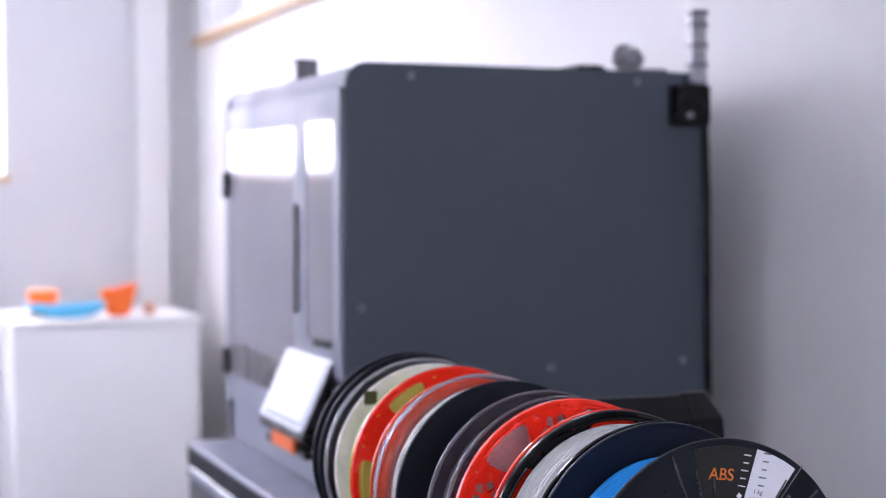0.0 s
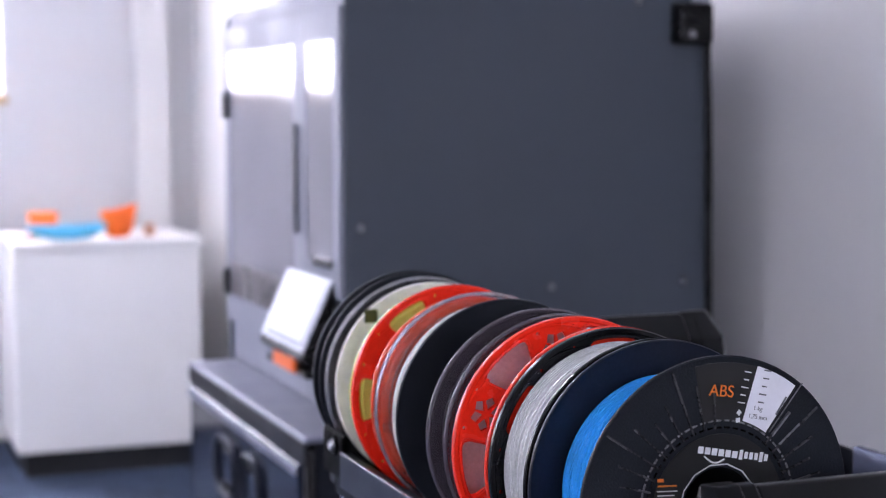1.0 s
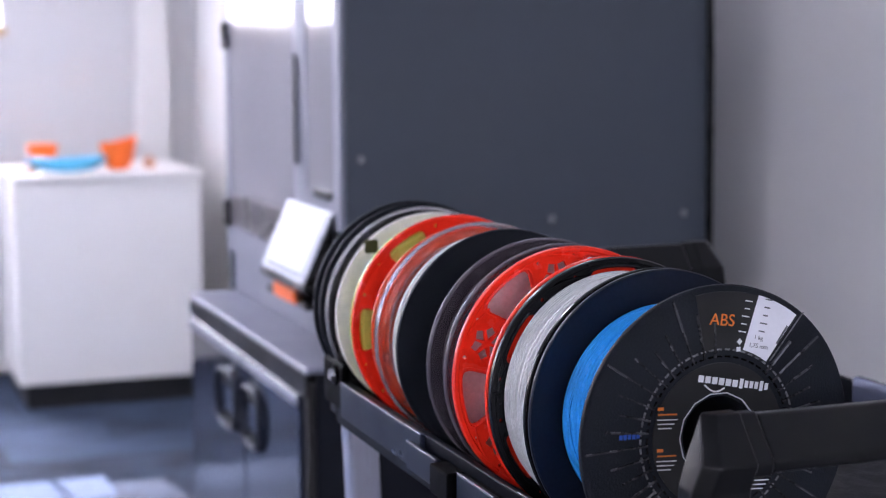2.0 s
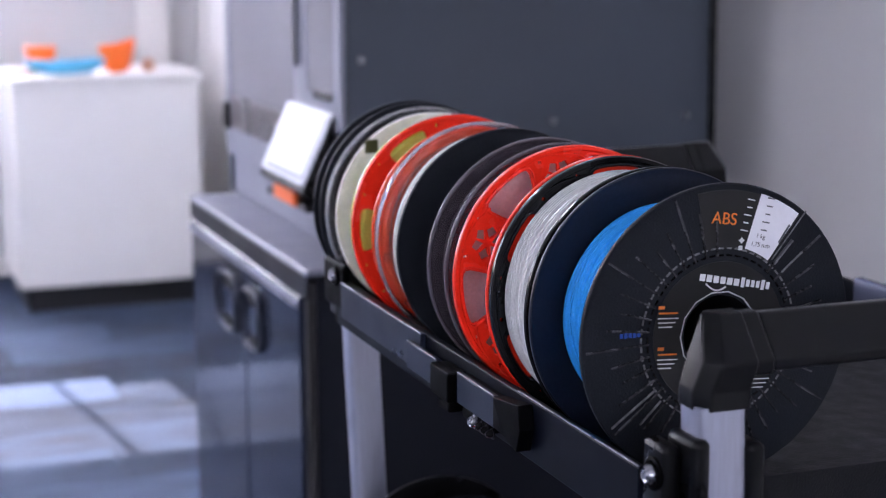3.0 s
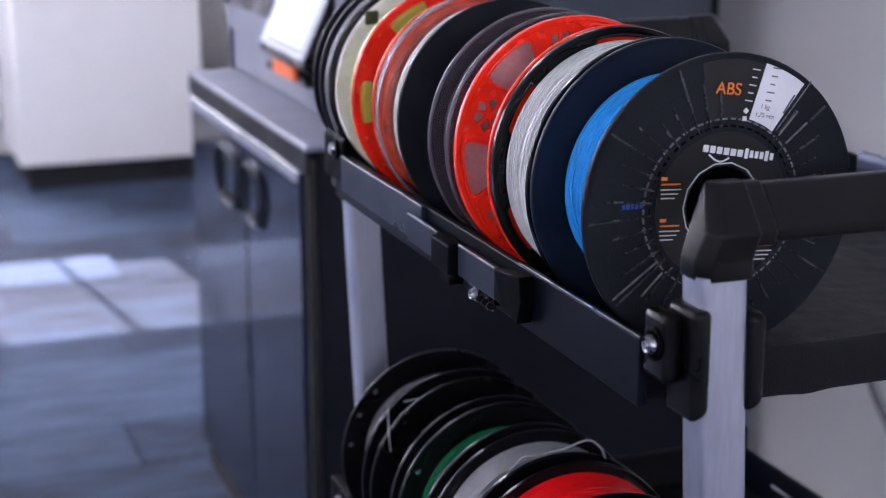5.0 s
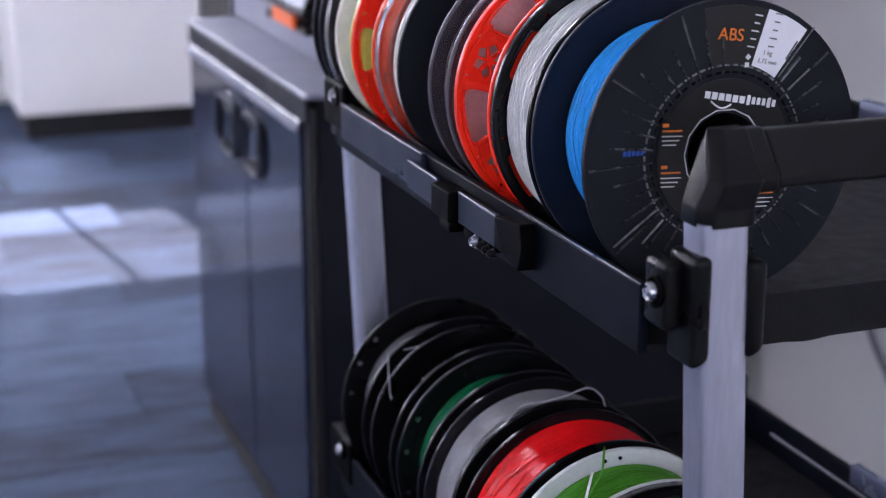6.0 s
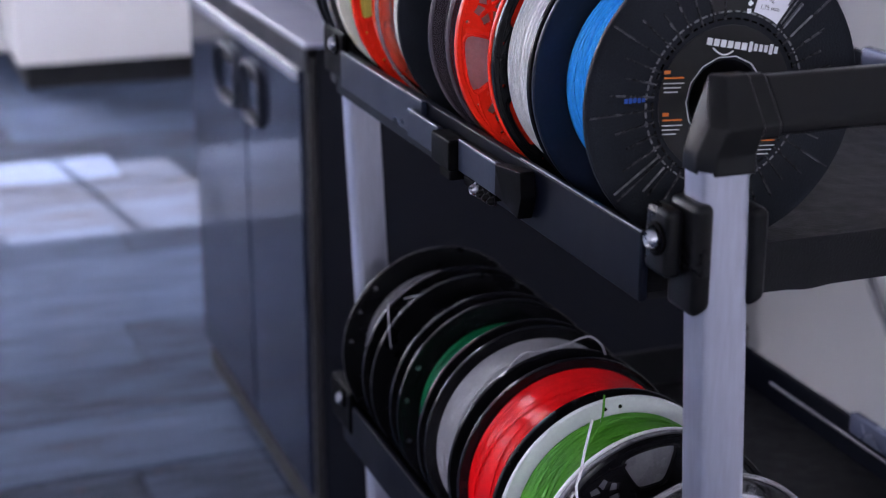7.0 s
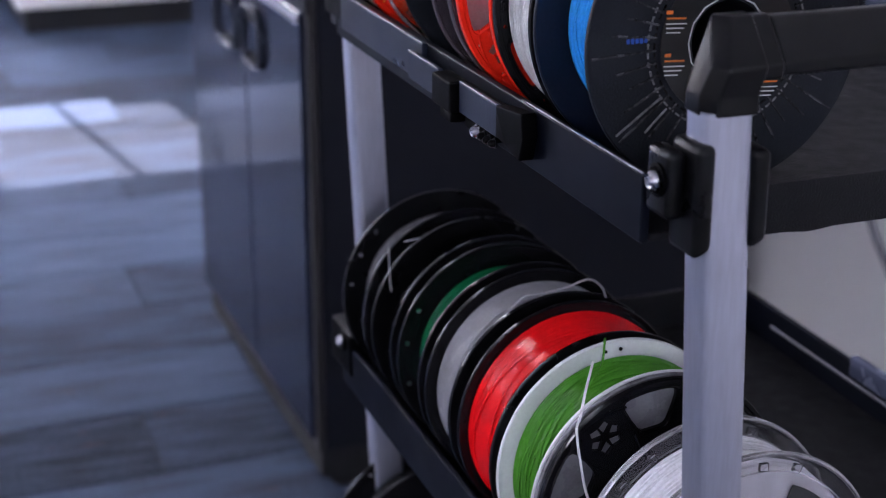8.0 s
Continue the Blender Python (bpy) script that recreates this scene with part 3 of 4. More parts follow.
def winding(r, y0, y1, seed, mess=0.0006, pitch=0.00185, groove=0.00075):
    """Filament wound in ridges, slightly uneven."""
    rng = random.Random(seed)
    n, k = 110, max(3, int((y1 - y0) / pitch))
    bm = bmesh.new()
    rings = []
    for j in range(k):
        ya = y0 + (y1 - y0) * j / k
        step = (y1 - y0) / k
        dr = rng.uniform(-mess, mess) - (0.0011 if rng.random() < 0.2 and (mess > 0.0004 or groove > 0.001) else 0.0)
        ph, am = rng.uniform(0, 6.3), rng.uniform(0, mess)
        for q, h in ((0.06, -groove), (0.28, 0.0), (0.72, 0.0), (0.94, -groove)):
            ring = []
            for i in range(n):
                a = 2 * math.pi * i / n
                rr = r + h + dr + am * math.sin(2 * a + ph)
                yy = ya + q * step + min(0.0009, 1.5 * mess) * math.sin(a + seed) * math.sin(3 * a + 0.3 * j)
                ring.append(bm.verts.new((rr * math.cos(a), yy, rr * math.sin(a))))
            rings.append(ring)
    # wound layers seen from the sides
    for end, ya in ((0, y0), (len(rings), y1)):
        for q in ((0.80, 0.62, 0.48) if end else (0.48, 0.62, 0.80)):
            side = [bm.verts.new((r * q * math.cos(2 * math.pi * i / n), ya, r * q * math.sin(2 * math.pi * i / n))) for i in range(n)]
            rings.insert(len(rings) if end else (0.48, 0.62, 0.80).index(q), side)
    for a, b in zip(rings, rings[1:]):
        for i in range(n):
            bm.faces.new((a[i], a[(i + 1) % n], b[(i + 1) % n], b[i]))
    return bm


def stray_wraps(r, y0, y1, seed, count):
    """A few wraps that cross the others at a slant."""
    rng = random.Random(seed)
    bm = bmesh.new()
    for _ in range(count):
        a0, span = rng.uniform(0, 6.3), rng.uniform(1.2, 3.0)
        ya, yb = rng.uniform(y0 + 0.004, y1 - 0.004), rng.uniform(y0 + 0.004, y1 - 0.004)
        pts = []
        for i in range(25):
            t = i / 24
            a = a0 + span * t
            lift = r + 0.0010 - 0.0026 * (2 * t - 1) ** 4
            pts.append((lift * math.cos(a), ya + (yb - ya) * (3 * t * t - 2 * t ** 3), lift * math.sin(a)))
        join(bm, strand(pts, 0.0009, 5))
    return bm


def disc(R, y0, y1, hole=0.026, rim=0.0018, dish=0.0):
    """Plain flange with a raised, rounded rim; y0 faces the camera."""
    w = 0.004
    return lathe([(hole, y0 + dish), (R - w - 0.001, y0 + dish), (R - w, y0), (R - 0.0008, y0 - rim * 0.3), (R, y0 + 0.0006), (R, y1 - 0.0006), (R - 0.0008, y1 + rim * 0.3), (R - w, y1), (R - w - 0.001, y1 - dish), (hole, y1 - dish)], 128)


def window_loop(r0, r1, a, w):
    """Rounded window, wide at the rim and narrow towards the hub; w is its half angle."""
    side = [(0.0, 0.45), (0.05, 0.62), (0.16, 0.75), (0.45, 0.90), (0.80, 1.0), (0.93, 0.96), (0.985, 0.86), (1.0, 0.70), (1.0, 0.35)]
    side = [(r0 + (r1 - r0) * s, w * k) for s, k in side]
    pol = [(r, a - k) for r, k in side] + [(r1, a)] + [(r, a + k) for r, k in side[::-1]]
    return [(r * math.cos(radians(b)), r * math.sin(radians(b))) for r, b in pol]


def cut_flange(R, y0, y1, daisy=True, turn=0.0):
    """Flange with six windows, daisy-shaped groups of petals between them and small pin holes."""
    loops = [loop_circle(0, 0, R, 128), loop_circle(0, 0, 0.027, 40)]
    for k in range(6):
        a = turn + 60 * k
        loops.append(window_loop(0.063, 0.0925, a, 14.0 if daisy else 13.0))
        c = Vector((0.077 * math.cos(radians(a + 30)), 0.077 * math.sin(radians(a + 30))))
        if daisy:
            for p in range(6):
                b = radians(60 * p + a)
                d, e = Vector((math.cos(b), math.sin(b))), Vector((-math.sin(b), math.cos(b)))
                loops.append([tuple(c + d * 0.0030), tuple(c + d * 0.0095 + e * 0.0047), tuple(c + d * 0.0138), tuple(c + d * 0.0095 - e * 0.0047)])
        for h in (-9.5, 9.5):
            loops.append(loop_circle(0.0925 * math.cos(radians(a + 30 + h)), 0.0925 * math.sin(radians(a + 30 + h)), 0.0015, 10))
    return plate(loops, y0, y1)


def cut_details(R, y0, turn, grid=False):
    """Raised rim, window frames and curved ribs on the face of a cut flange."""
    bm = lathe([(R - 0.0045, y0 - 0.0001), (R - 0.0035, y0 - 0.0016), (R - 0.0006, y0 - 0.0016), (R, y0 - 0.0001)], 128)
    for k in range(6):
        a = turn + 60 * k
        out = window_loop(0.0615, 0.0940, a, 14.3 if grid else 15.3)
        join(bm, strand([(x, y0 - 0.0004, z) for x, z in out + out[:1]], 0.0010, 5))
        for s in (-1, 1):
            join(bm, strand([(r * math.cos(radians(a + s * 14)), y0 - 0.0002, r * math.sin(radians(a + s * 14))) for r in (0.034, 0.05, 0.0645)], 0.0010, 5))
        join(bm, strand([((0.097 - 0.008 * (i / 8) ** 2) * math.cos(radians(a + 47 - 34 * i / 8)), y0 - 0.0002, (0.097 - 0.008 * (i / 8) ** 2) * math.sin(radians(a + 47 - 34 * i / 8))) for i in range(9)], 0.0010, 5))
        if grid:
            for r in (0.045, 0.055, 0.066, 0.078):
                join(bm, strand([(r * math.cos(radians(a + 14 + 32 * i / 6)), y0 - 0.0003, r * math.sin(radians(a + 14 + 32 * i / 6))) for i in range(7)], 0.0011, 5))
    return bm


def ribbed_details(R, y0, count=40):
    """Fine radial ribs and two dashed rings on the face of a flange."""
    bm = bmesh.new()
    for i in range(count):
        a = 360 / count * i + 3
        if 50 < a % 360 < 93:
            continue
        r1 = (0.097, 0.080, 0.075, 0.083)[i % 4]
        join(bm, box(0.052, r1, y0 - 0.0012, y0 + 0.0003, -0.0006, 0.0006), pose(0, 0, 0, 0, -a, 0))
    return bm


def dashes(R, y0, r, n, fill=0.62):
    bm = bmesh.new()
    for i in range(n):
        a = 360 / n * i
        join(bm, box(r - 0.0006, r + 0.0006, y0 - 0.0006, y0 + 0.0003, -math.pi * r / n * fill, math.pi * r / n * fill), pose(0, 0, 0, 0, -a, 0))
    return bm


def clips(R, y0, y1, angles):
    """Small clear snap lugs near the rim."""
    bm = bmesh.new()
    for a in angles:
        s = 0.0035
        join(bm, box(R - 0.0125, R - 0.0065, y0 - 0.003, y0 + 0.0005, -s, s, 0.0008), pose(0, 0, 0, 0, -a, 0))
    return bm


def holes_ring(R, y0, angles, r=0.0022, rad=None):
    bm = bmesh.new()
    for a in angles:
        q = lathe([(0.0001, y0 - 0.0005), (r, y0 - 0.0005), (r, y0 + 0.0003), (0.0001, y0 + 0.0003)], 12)
        rr = rad or R - 0.008
        bmesh.ops.translate(q, vec=(rr * math.cos(radians(a)), 0, rr * math.sin(radians(a))), verts=q.verts)
        join(bm, q)
    return bm


RIM_SMOKE = mat("smoky_rim", (0.12, 0.10, 0.115), 0.08, vary=0.03, scale=40, trans=0.25, ior=1.48, rvary=0.05)
RIM_CLEAR = mat("clear_rim", (0.85, 0.84, 0.87), 0.07, vary=0.03, scale=40, trans=0.8, ior=1.48, rvary=0.05)


def spool(y0, y1, zc, label, front, back, fil, r, front_kind="disc", back_kind="disc", R=SPOOL_R, seed=1, turn=0.0, stray=5, lugs=(), dots=(), core=None, dx=0.0, lean=0.0, fr=None, br=None, mess=0.0006, pitch=0.00185, groove=0.00075, group="spools on the upper tray"):
    """One spool with its axis along the cart; y0 is the face towards the camera."""
    ob = thing("filament_spool", (SPOOL_X + dx, y0, zc + R - SPOOL_R), label, "filament spool", group)
    ob.rotation_euler = (0, 0, radians(lean))
    w, t = y1 - y0, 0.0035
    full = R
    for which, kind, m, ya in (("front", front_kind, front, 0.0), ("back", back_kind, back, w - t)):
        R = (fr if which == "front" else br) or full
        if m in (CLEAR, SMOKE):
            fl = part("flange", disc(R - 0.0012, ya, ya + t), m, ob)
            part("rim", lathe([(R - 0.0016 + 0.0016 * math.cos(a), ya + t / 2 + 0.0026 * math.sin(a)) for a in [2 * math.pi * i / 12 for i in range(12)]], 128), RIM_CLEAR if m is CLEAR else RIM_SMOKE, fl, "rounded clear rim")
            part("ring", lathe([(R - 0.0135 + 0.0006 * math.cos(a), ya - 0.0003 + 0.0006 * math.sin(a)) for a in [2 * math.pi * i / 8 for i in range(8)]], 96), RIM_CLEAR if m is CLEAR else RIM_SMOKE, fl)
        elif kind == "disc":
            fl = part("flange", disc(R, ya, ya + t), m, ob)
        else:
            fl = part("flange", cut_flange(R, ya, ya + t, turn=turn, daisy=kind == "cut"), m, ob, angle=30)
            part("rib", cut_details(R, ya, turn, kind != "cut"), m, fl)
        if lugs and which == "back":
            for a in lugs:
                part("lug", clips(R, ya, ya + t, (a,)), m, fl)
        if lugs and which == "front" and m in (CLEAR, SMOKE):
            for a in lugs:
                part("lug", clips(R, ya, ya + t, (a,)), m, fl)
        if dots and which == "back":
            for a in dots:
                part("pin", holes_ring(R, ya, (a,)), STEEL, fl)
    part("hub", lathe([(0.026, t), (0.033, t), (0.033, w - t), (0.026, w - t)], 48), core or back, ob)
    if r:
        f = part("winding", winding(r, t + 0.0012, w - t - 0.0012, seed, mess, pitch, groove), fil, ob)
        if stray:
            for k in range(stray):
                part("loose_wrap", stray_wraps(r, t + 0.002, w - t - 0.002, seed * 31 + k, 1), fil, f)
    return ob


GREY_F = filament("light_grey_filament", (0.70, 0.70, 0.69), 0.34)
BLUE_F = filament("blue_filament", (0.035, 0.40, 0.95), 0.3)
CREAM_F = filament("cream_filament", (0.66, 0.62, 0.54), 0.4)
ORANGE_F = filament("orange_red_filament", (0.80, 0.10, 0.03), 0.35)
YELLOW_F = filament("yellow_green_filament", (0.58, 0.62, 0.12), 0.35)
PLUM_F = filament("dark_plum_filament", (0.030, 0.020, 0.027), 0.55)
DARK_F = filament("black_filament", (0.015, 0.015, 0.016), 0.3)
DKGREEN_F = filament("emerald_filament", (0.003, 0.17, 0.062), 0.25)
SILVER_F = filament("silver_grey_filament", (0.30, 0.30, 0.32), 0.32)
DULL_F = filament("dull_grey_filament", (0.15, 0.15, 0.16), 0.4)
RED_F = filament("red_filament", (0.88, 0.008, 0.008), 0.22)
GREEN_F = filament("leaf_green_filament", (0.07, 0.30, 0.022), 0.28)
WHITE_F = filament("white_filament", (0.75, 0.75, 0.74), 0.35)
CLEAR_F = filament("clear_filament", (0.90, 0.90, 0.93), 0.2)

DULL_PL = mat("dull_grey_plastic", (0.15, 0.15, 0.16), 0.3, vary=0.25, scale=40)
GREY_CARD = mat("silver_card", (0.66, 0.66, 0.68), 0.35, metal=0.6, vary=0.08, scale=20)
CREAM_CARD = mat("cream_card", (0.82, 0.79, 0.75), 0.7, vary=0.10, scale=60, fine=600)
YELLOW_PL = mat("yellow_green_plastic", (0.55, 0.60, 0.04), 0.4, vary=0.06)

# upper row, front to back
abs_spool = spool(0.8945, 0.9775, TOP_Z, "black spool of blue filament with printed label ring", BLACK_MT, NAVY, BLUE_F, 0.0765, seed=2, stray=3, mess=0.0003, pitch=0.0030, groove=0.0016, core=BLACK_MT)
grey_spool = spool(0.982, 1.0475, TOP_Z, "black spool of light grey filament", BLACK_GL, BLACK_GL, GREY_F, 0.090, back_kind="cut_plain", seed=3, stray=2, mess=0.00022, pitch=0.0034, groove=0.0022, turn=150, core=BLACK_GL)
spool(1.052, 1.1205, TOP_Z, "nearly empty bright red spool with daisy cut-outs", RED_PL, RED_PL, GREY_F, 0.045, front_kind="disc", back_kind="cut", seed=4, turn=9, stray=0, core=RED_PL)
plum = spool(1.137, 1.1785, TOP_Z, "clear plastic spool with dark plum filament", SMOKE, SMOKE, PLUM_F, 0.086, seed=5, mess=0.0, groove=0.0001, lugs=(106, 126, 150, 175, 205, 229), stray=0, core=SMOKE)
for k in range(13):
    a = radians(166 + 2.3 * k)
    tick = box(-0.0016, 0.0016, 0.0037, 0.0046, -0.0006, 0.0006)
    bmesh.ops.transform(tick, matrix=Matrix.Translation((0.0925 * math.cos(a), 0, 0.0925 * math.sin(a))) @ pose(0, 0, 0, 0, -math.degrees(a), 0), verts=tick.verts)
    part("tick", tick, PRINT_W, grey_spool)
part("card", disc(0.091, -0.0012, -0.0002, 0.026, 0.0), GREY_CARD, plum, "grey card label")
spool(1.248, 1.277, TOP_Z, "matt black spool of cream filament", BLACK_MT, WHITE_PL, CREAM_F, 0.0945, seed=6, stray=2, dots=(205, 228), br=0.094)
spool(1.306, 1.336, TOP_Z, "clear spool of orange-red filament", CLEAR, ORANGE_PL, ORANGE_F, 0.088, seed=7, stray=0, lugs=(190, 220), br=0.094)
spool(1.372, 1.388, TOP_Z, "red spool of yellow-green filament with windows", RED_PL, YELLOW_PL, YELLOW_F, 0.088, front_kind="cut_plain", seed=8, turn=1.5, stray=0, br=0.0972)
cream = spool(1.432, 1.459, TOP_Z, "clear spool with a cream card face", CREAM_CARD, CLEAR, CREAM_F, 0.088, seed=9, stray=0, fr=0.0965)
part("notch", box(-0.0065, 0.0065, -0.0022, -0.0004, -0.0065, 0.0065, 0.001), mat("olive_plastic", (0.06, 0.06, 0.02), 0.5), cream, "small dark olive square", (0.0935 * math.cos(radians(131)), 0, 0.0885 * math.sin(radians(131))))
spool(1.469, 1.4935, TOP_Z, "plain black spool at the end of the row", BLACK_MT, BLACK_MT, DARK_F, 0.09, seed=10, stray=0, R=0.1015)


def sector_plate(r0, r1, a0, a1, y0, y1, n=14):
    """A thin curved patch of a ring."""
    bm = bmesh.new()
    cols = []
    for i in range(n + 1):
        a = radians(a0 + (a1 - a0) * i / n)
        cols.append([bm.verts.new((r * math.cos(a), y, r * math.sin(a))) for r, y in ((r0, y0), (r1, y0), (r1, y1), (r0, y1))])
    for p, q in zip(cols, cols[1:]):
        for k in range(4):
            bm.faces.new((p[k], p[(k + 1) % 4], q[(k + 1) % 4], q[k]))
    bm.faces.new(cols[0])
    bm.faces.new(cols[-1][::-1])
    return bm


def abs_label(ob):
    """Printed sticker ring, lettering bars, ribs and dashed rings on the front face."""
    face = [c for c in ob.children if c.name.startswith("flange")][0]
    part("rib", ribbed_details(SPOOL_R, 0.0), RIB, face)
    # four scuffed ribs whose bright highlights are put into a pale colour
    for a, r0, r1 in ((47.5, 0.0595, 0.080), (39.5, 0.0595, 0.080), (216, 0.058, 0.096), (224.5, 0.059, 0.080)):
        w = box(r0, r1, -0.0014, -0.0004, -0.0007, 0.0007, 0.0003, seg=1)
        bmesh.ops.transform(w, matrix=pose(0, 0, 0, 0, -a, 0), verts=w.verts)
        part("rib", w, STICKER_EDGE, face, "scuffed rib with its highlight painted pale")
    part("dash_ring", dashes(SPOOL_R, 0.0, 0.0572, 60), STICKER_EDGE, face)
    part("dash_ring", dashes(SPOOL_R, 0.0, 0.0525, 52), BLACK_GL, face)
    st = part("sticker", plate([loop_circle(0, 0, 0.0485, 72), loop_circle(0, 0, 0.0285, 14)], -0.0006, -0.0001), STICKER, face, "black printed ring sticker")
    part("sticker_edge", lathe([(0.0282, -0.0007), (0.0290, -0.0010), (0.0290, -0.0002), (0.0282, -0.0001)], 14), PRINT_W, st, "worn white cut edge")
    # dark label patch with a white field
    lab = part("label", sector_plate(0.0570, 0.0955, 52, 101, -0.0005, -0.0001), STICKER, face, "black label with white field")
    part("label_field", sector_plate(0.0585, 0.0960, 53, 72.5, -0.0009, -0.0006), LABEL, lab, "white paper field")

    def at(x, z, turn=0.0, d=-0.0011):
        return Matrix.Translation((x, d, z)) @ pose(0, 0, 0, 90, 0, 0) @ pose(0, 0, 0, 0, 0, turn)
    writing("ABS", 0.0112, PRINT_O, lab, at(0.0015, 0.0765, -7), "orange lettering")
    writing("1,75 mm", 0.0042, PRINT_D, lab, at(0.0290, 0.0575, -12))
    writing("1 kg", 0.0042, PRINT_D, lab, at(0.0290, 0.0632, -12))
    for i in range(5):
        part("print_bar", _bar(0.0365 - i * 0.0013, 0.0880 - i * 0.0052, 0.0056 - (i % 3) * 0.001, 0.0009, -12, -0.0011), PRINT_D, lab)
        part("print_bar", _bar(0.0215 - i * 0.0012, 0.0880 - i * 0.0050, 0.0055 - (i % 2) * 0.0015, 0.0008, -12, -0.0008), PRINT_W, lab)
    part("print_bar", _bar(0.0470, 0.0640, 0.014, 0.0014, 55, -0.0011), PRINT_D, lab)
    part("print_mark", _bar(0.0150, 0.0615, 0.003, 0.003, 45, -0.0008), PRINT_W, lab)
    part("print_mark", _bar(0.0142, 0.0565, 0.003, 0.003, 0, -0.0008), PRINT_W, lab)
    part("edge_line", _bar(0.0508, 0.0625, 0.040, 0.0010, 51, -0.0008), STICKER_EDGE, lab)
    # maker's mark as plain shapes
    for i in range(6):
        part("mark_bar", _bar(-0.0135 + i * 0.0051, 0.0388 - i * 0.0010, 0.0040, 0.0046, -10, -0.0010), PRINT_W, st)
    for i in range(6):
        part("mark_bar", _bar(0.0168 + i * 0.0038, 0.0333 - i * 0.0007, 0.0026, 0.0046 + 0.002 * (i in (0, 4)), -10, -0.0010), PRINT_W, st)
    part("mark_swoosh", strand([(-0.0110 + 0.015 * i / 10, -0.0009, 0.0345 - 0.0035 * math.sin(math.pi * i / 10) - 0.003 * i / 10) for i in range(11)], 0.0006, 5), PRINT_W, st)
    for bx, bz in ((-0.0400, 0.0170), (-0.0400, -0.0105), (0.0300, -0.0300)):
        part("print_bar", _bar(bx - 0.003, bz + 0.004, 0.0045, 0.0022, -3, -0.0010), PRINT_O, st)
        part("print_bar", _bar(bx + 0.002, bz, 0.0140, 0.0011, -3, -0.0010), PRINT_O, st)
        for i in range(3):
            part("print_bar", _bar(bx + 0.002 - 0.001 * i, bz - 0.0035 - 0.0028 * i, 0.0150 - 0.0025 * i, 0.0007, -3, -0.0010), PRINT_W, st)
    for i in range(5):
        part("slot", _bar(-0.0715 + 0.0031 * i, 0.0045, 0.0023, 0.0030 + 0.0005 * (i % 2), 0, -0.0008), PRINT_B, face, "slot showing blue filament")


def _bar(x, z, w, h, turn, d):
    bm = box(-w / 2, w / 2, d, d + 0.0002, -h / 2, h / 2)
    bmesh.ops.transform(bm, matrix=Matrix.Translation((x, 0, z)) @ pose(0, 0, 0, 0, -turn, 0), verts=bm.verts)
    return bm


# black ribs made lighter, the light they catch is in the base colour
RIB = mat("highlit_black_rib", (0.045, 0.045, 0.048), 0.25, vary=0.5, scale=50)
STICKER_EDGE = mat("scuffed_highlit_plastic", (0.16, 0.16, 0.165), 0.4, vary=0.4, scale=120)
abs_label(abs_spool)

# lower row, front to back
LOWG = "spools on the lower tray"
clear_spool = spool(0.823, 0.885, LOW_Z, "clear spool of clear filament", CLEAR, CLEAR, CLEAR_F, 0.086, seed=21, lugs=(70, 87, 104, 121, 138, 155), stray=9, group=LOWG)
part("label", sector_plate(0.040, 0.078, 20, 68, -0.0008, -0.0002), mat("dark_label", (0.035, 0.037, 0.037), 0.6), clear_spool, "dark grey label")
spool(0.949, 0.9605, LOW_Z, "black spool with daisy cut-outs and pale filament", BLACK_GL, DULL_PL, DULL_F, 0.094, front_kind="cut", seed=22, turn=38, stray=0, group=LOWG)
white_spool = spool(0.962, 1.0290, LOW_Z, "white spool of leaf green filament", WHITE_PL, WHITE_PL, GREEN_F, 0.0875, seed=23, stray=14, group=LOWG)
for a in (97, 89):
    part("pin_hole", holes_ring(SPOOL_R, 0.0635, (a,), 0.0016, 0.0925), BLACK_GL, white_spool)
spool(1.040, 1.112, LOW_Z, "black spool of glossy red filament", BLACK_PL, BLACK_GL, RED_F, 0.092, seed=24, mess=0.0003, stray=2, group=LOWG)
spool(1.130, 1.190, LOW_Z, "black spool of silver grey filament", BLACK_GL, BLACK_GL, SILVER_F, 0.090, seed=25, mess=0.0003, stray=3, group=LOWG)
spool(1.204, 1.262, LOW_Z, "black spool of emerald green filament", BLACK_GL, BLACK_GL, DKGREEN_F, 0.0795, seed=26, stray=4, dots=(150, 170, 195), group=LOWG)
spool(1.278, 1.335, LOW_Z, "black spool with loose grey strand", BLACK_GL, BLACK_PL, DARK_F, 0.06, seed=27, stray=0, group=LOWG)
spool(1.358, 1.424, LOW_Z, "black spool of grey filament at the end of the row", BLACK_GL, BLACK_PL, DULL_F, 0.0770, seed=28, stray=0, dots=(135, 152, 172), group=LOWG)

spool(1.420, 1.480, 0.400, "black spool at the end of the bottom tray", BLACK_GL, BLACK_GL, DARK_F, 0.075, seed=31, stray=0, dots=(128, 150), group="spools on the bottom tray")


def loose_strand(points, m, label, r=0.0009):
    ob = part("filament_strand", strand(curve_points(points), r, 6), m)
    return tagged(ob, label, "filament strand")

# ---- the cart ----
def near_rim(x0, x1, y0, t, za, zb):
    """Front rim whose lower edge runs in shallow waves."""
    n = 60
    lp = [(x0, zb), (x1, zb)] + [(x1 + (x0 - x1) * i / n, za - 0.0016 * max(0, math.sin(i * 0.55)) ** 2) for i in range(n + 1)]
    return plate([lp], y0, y0 + t)


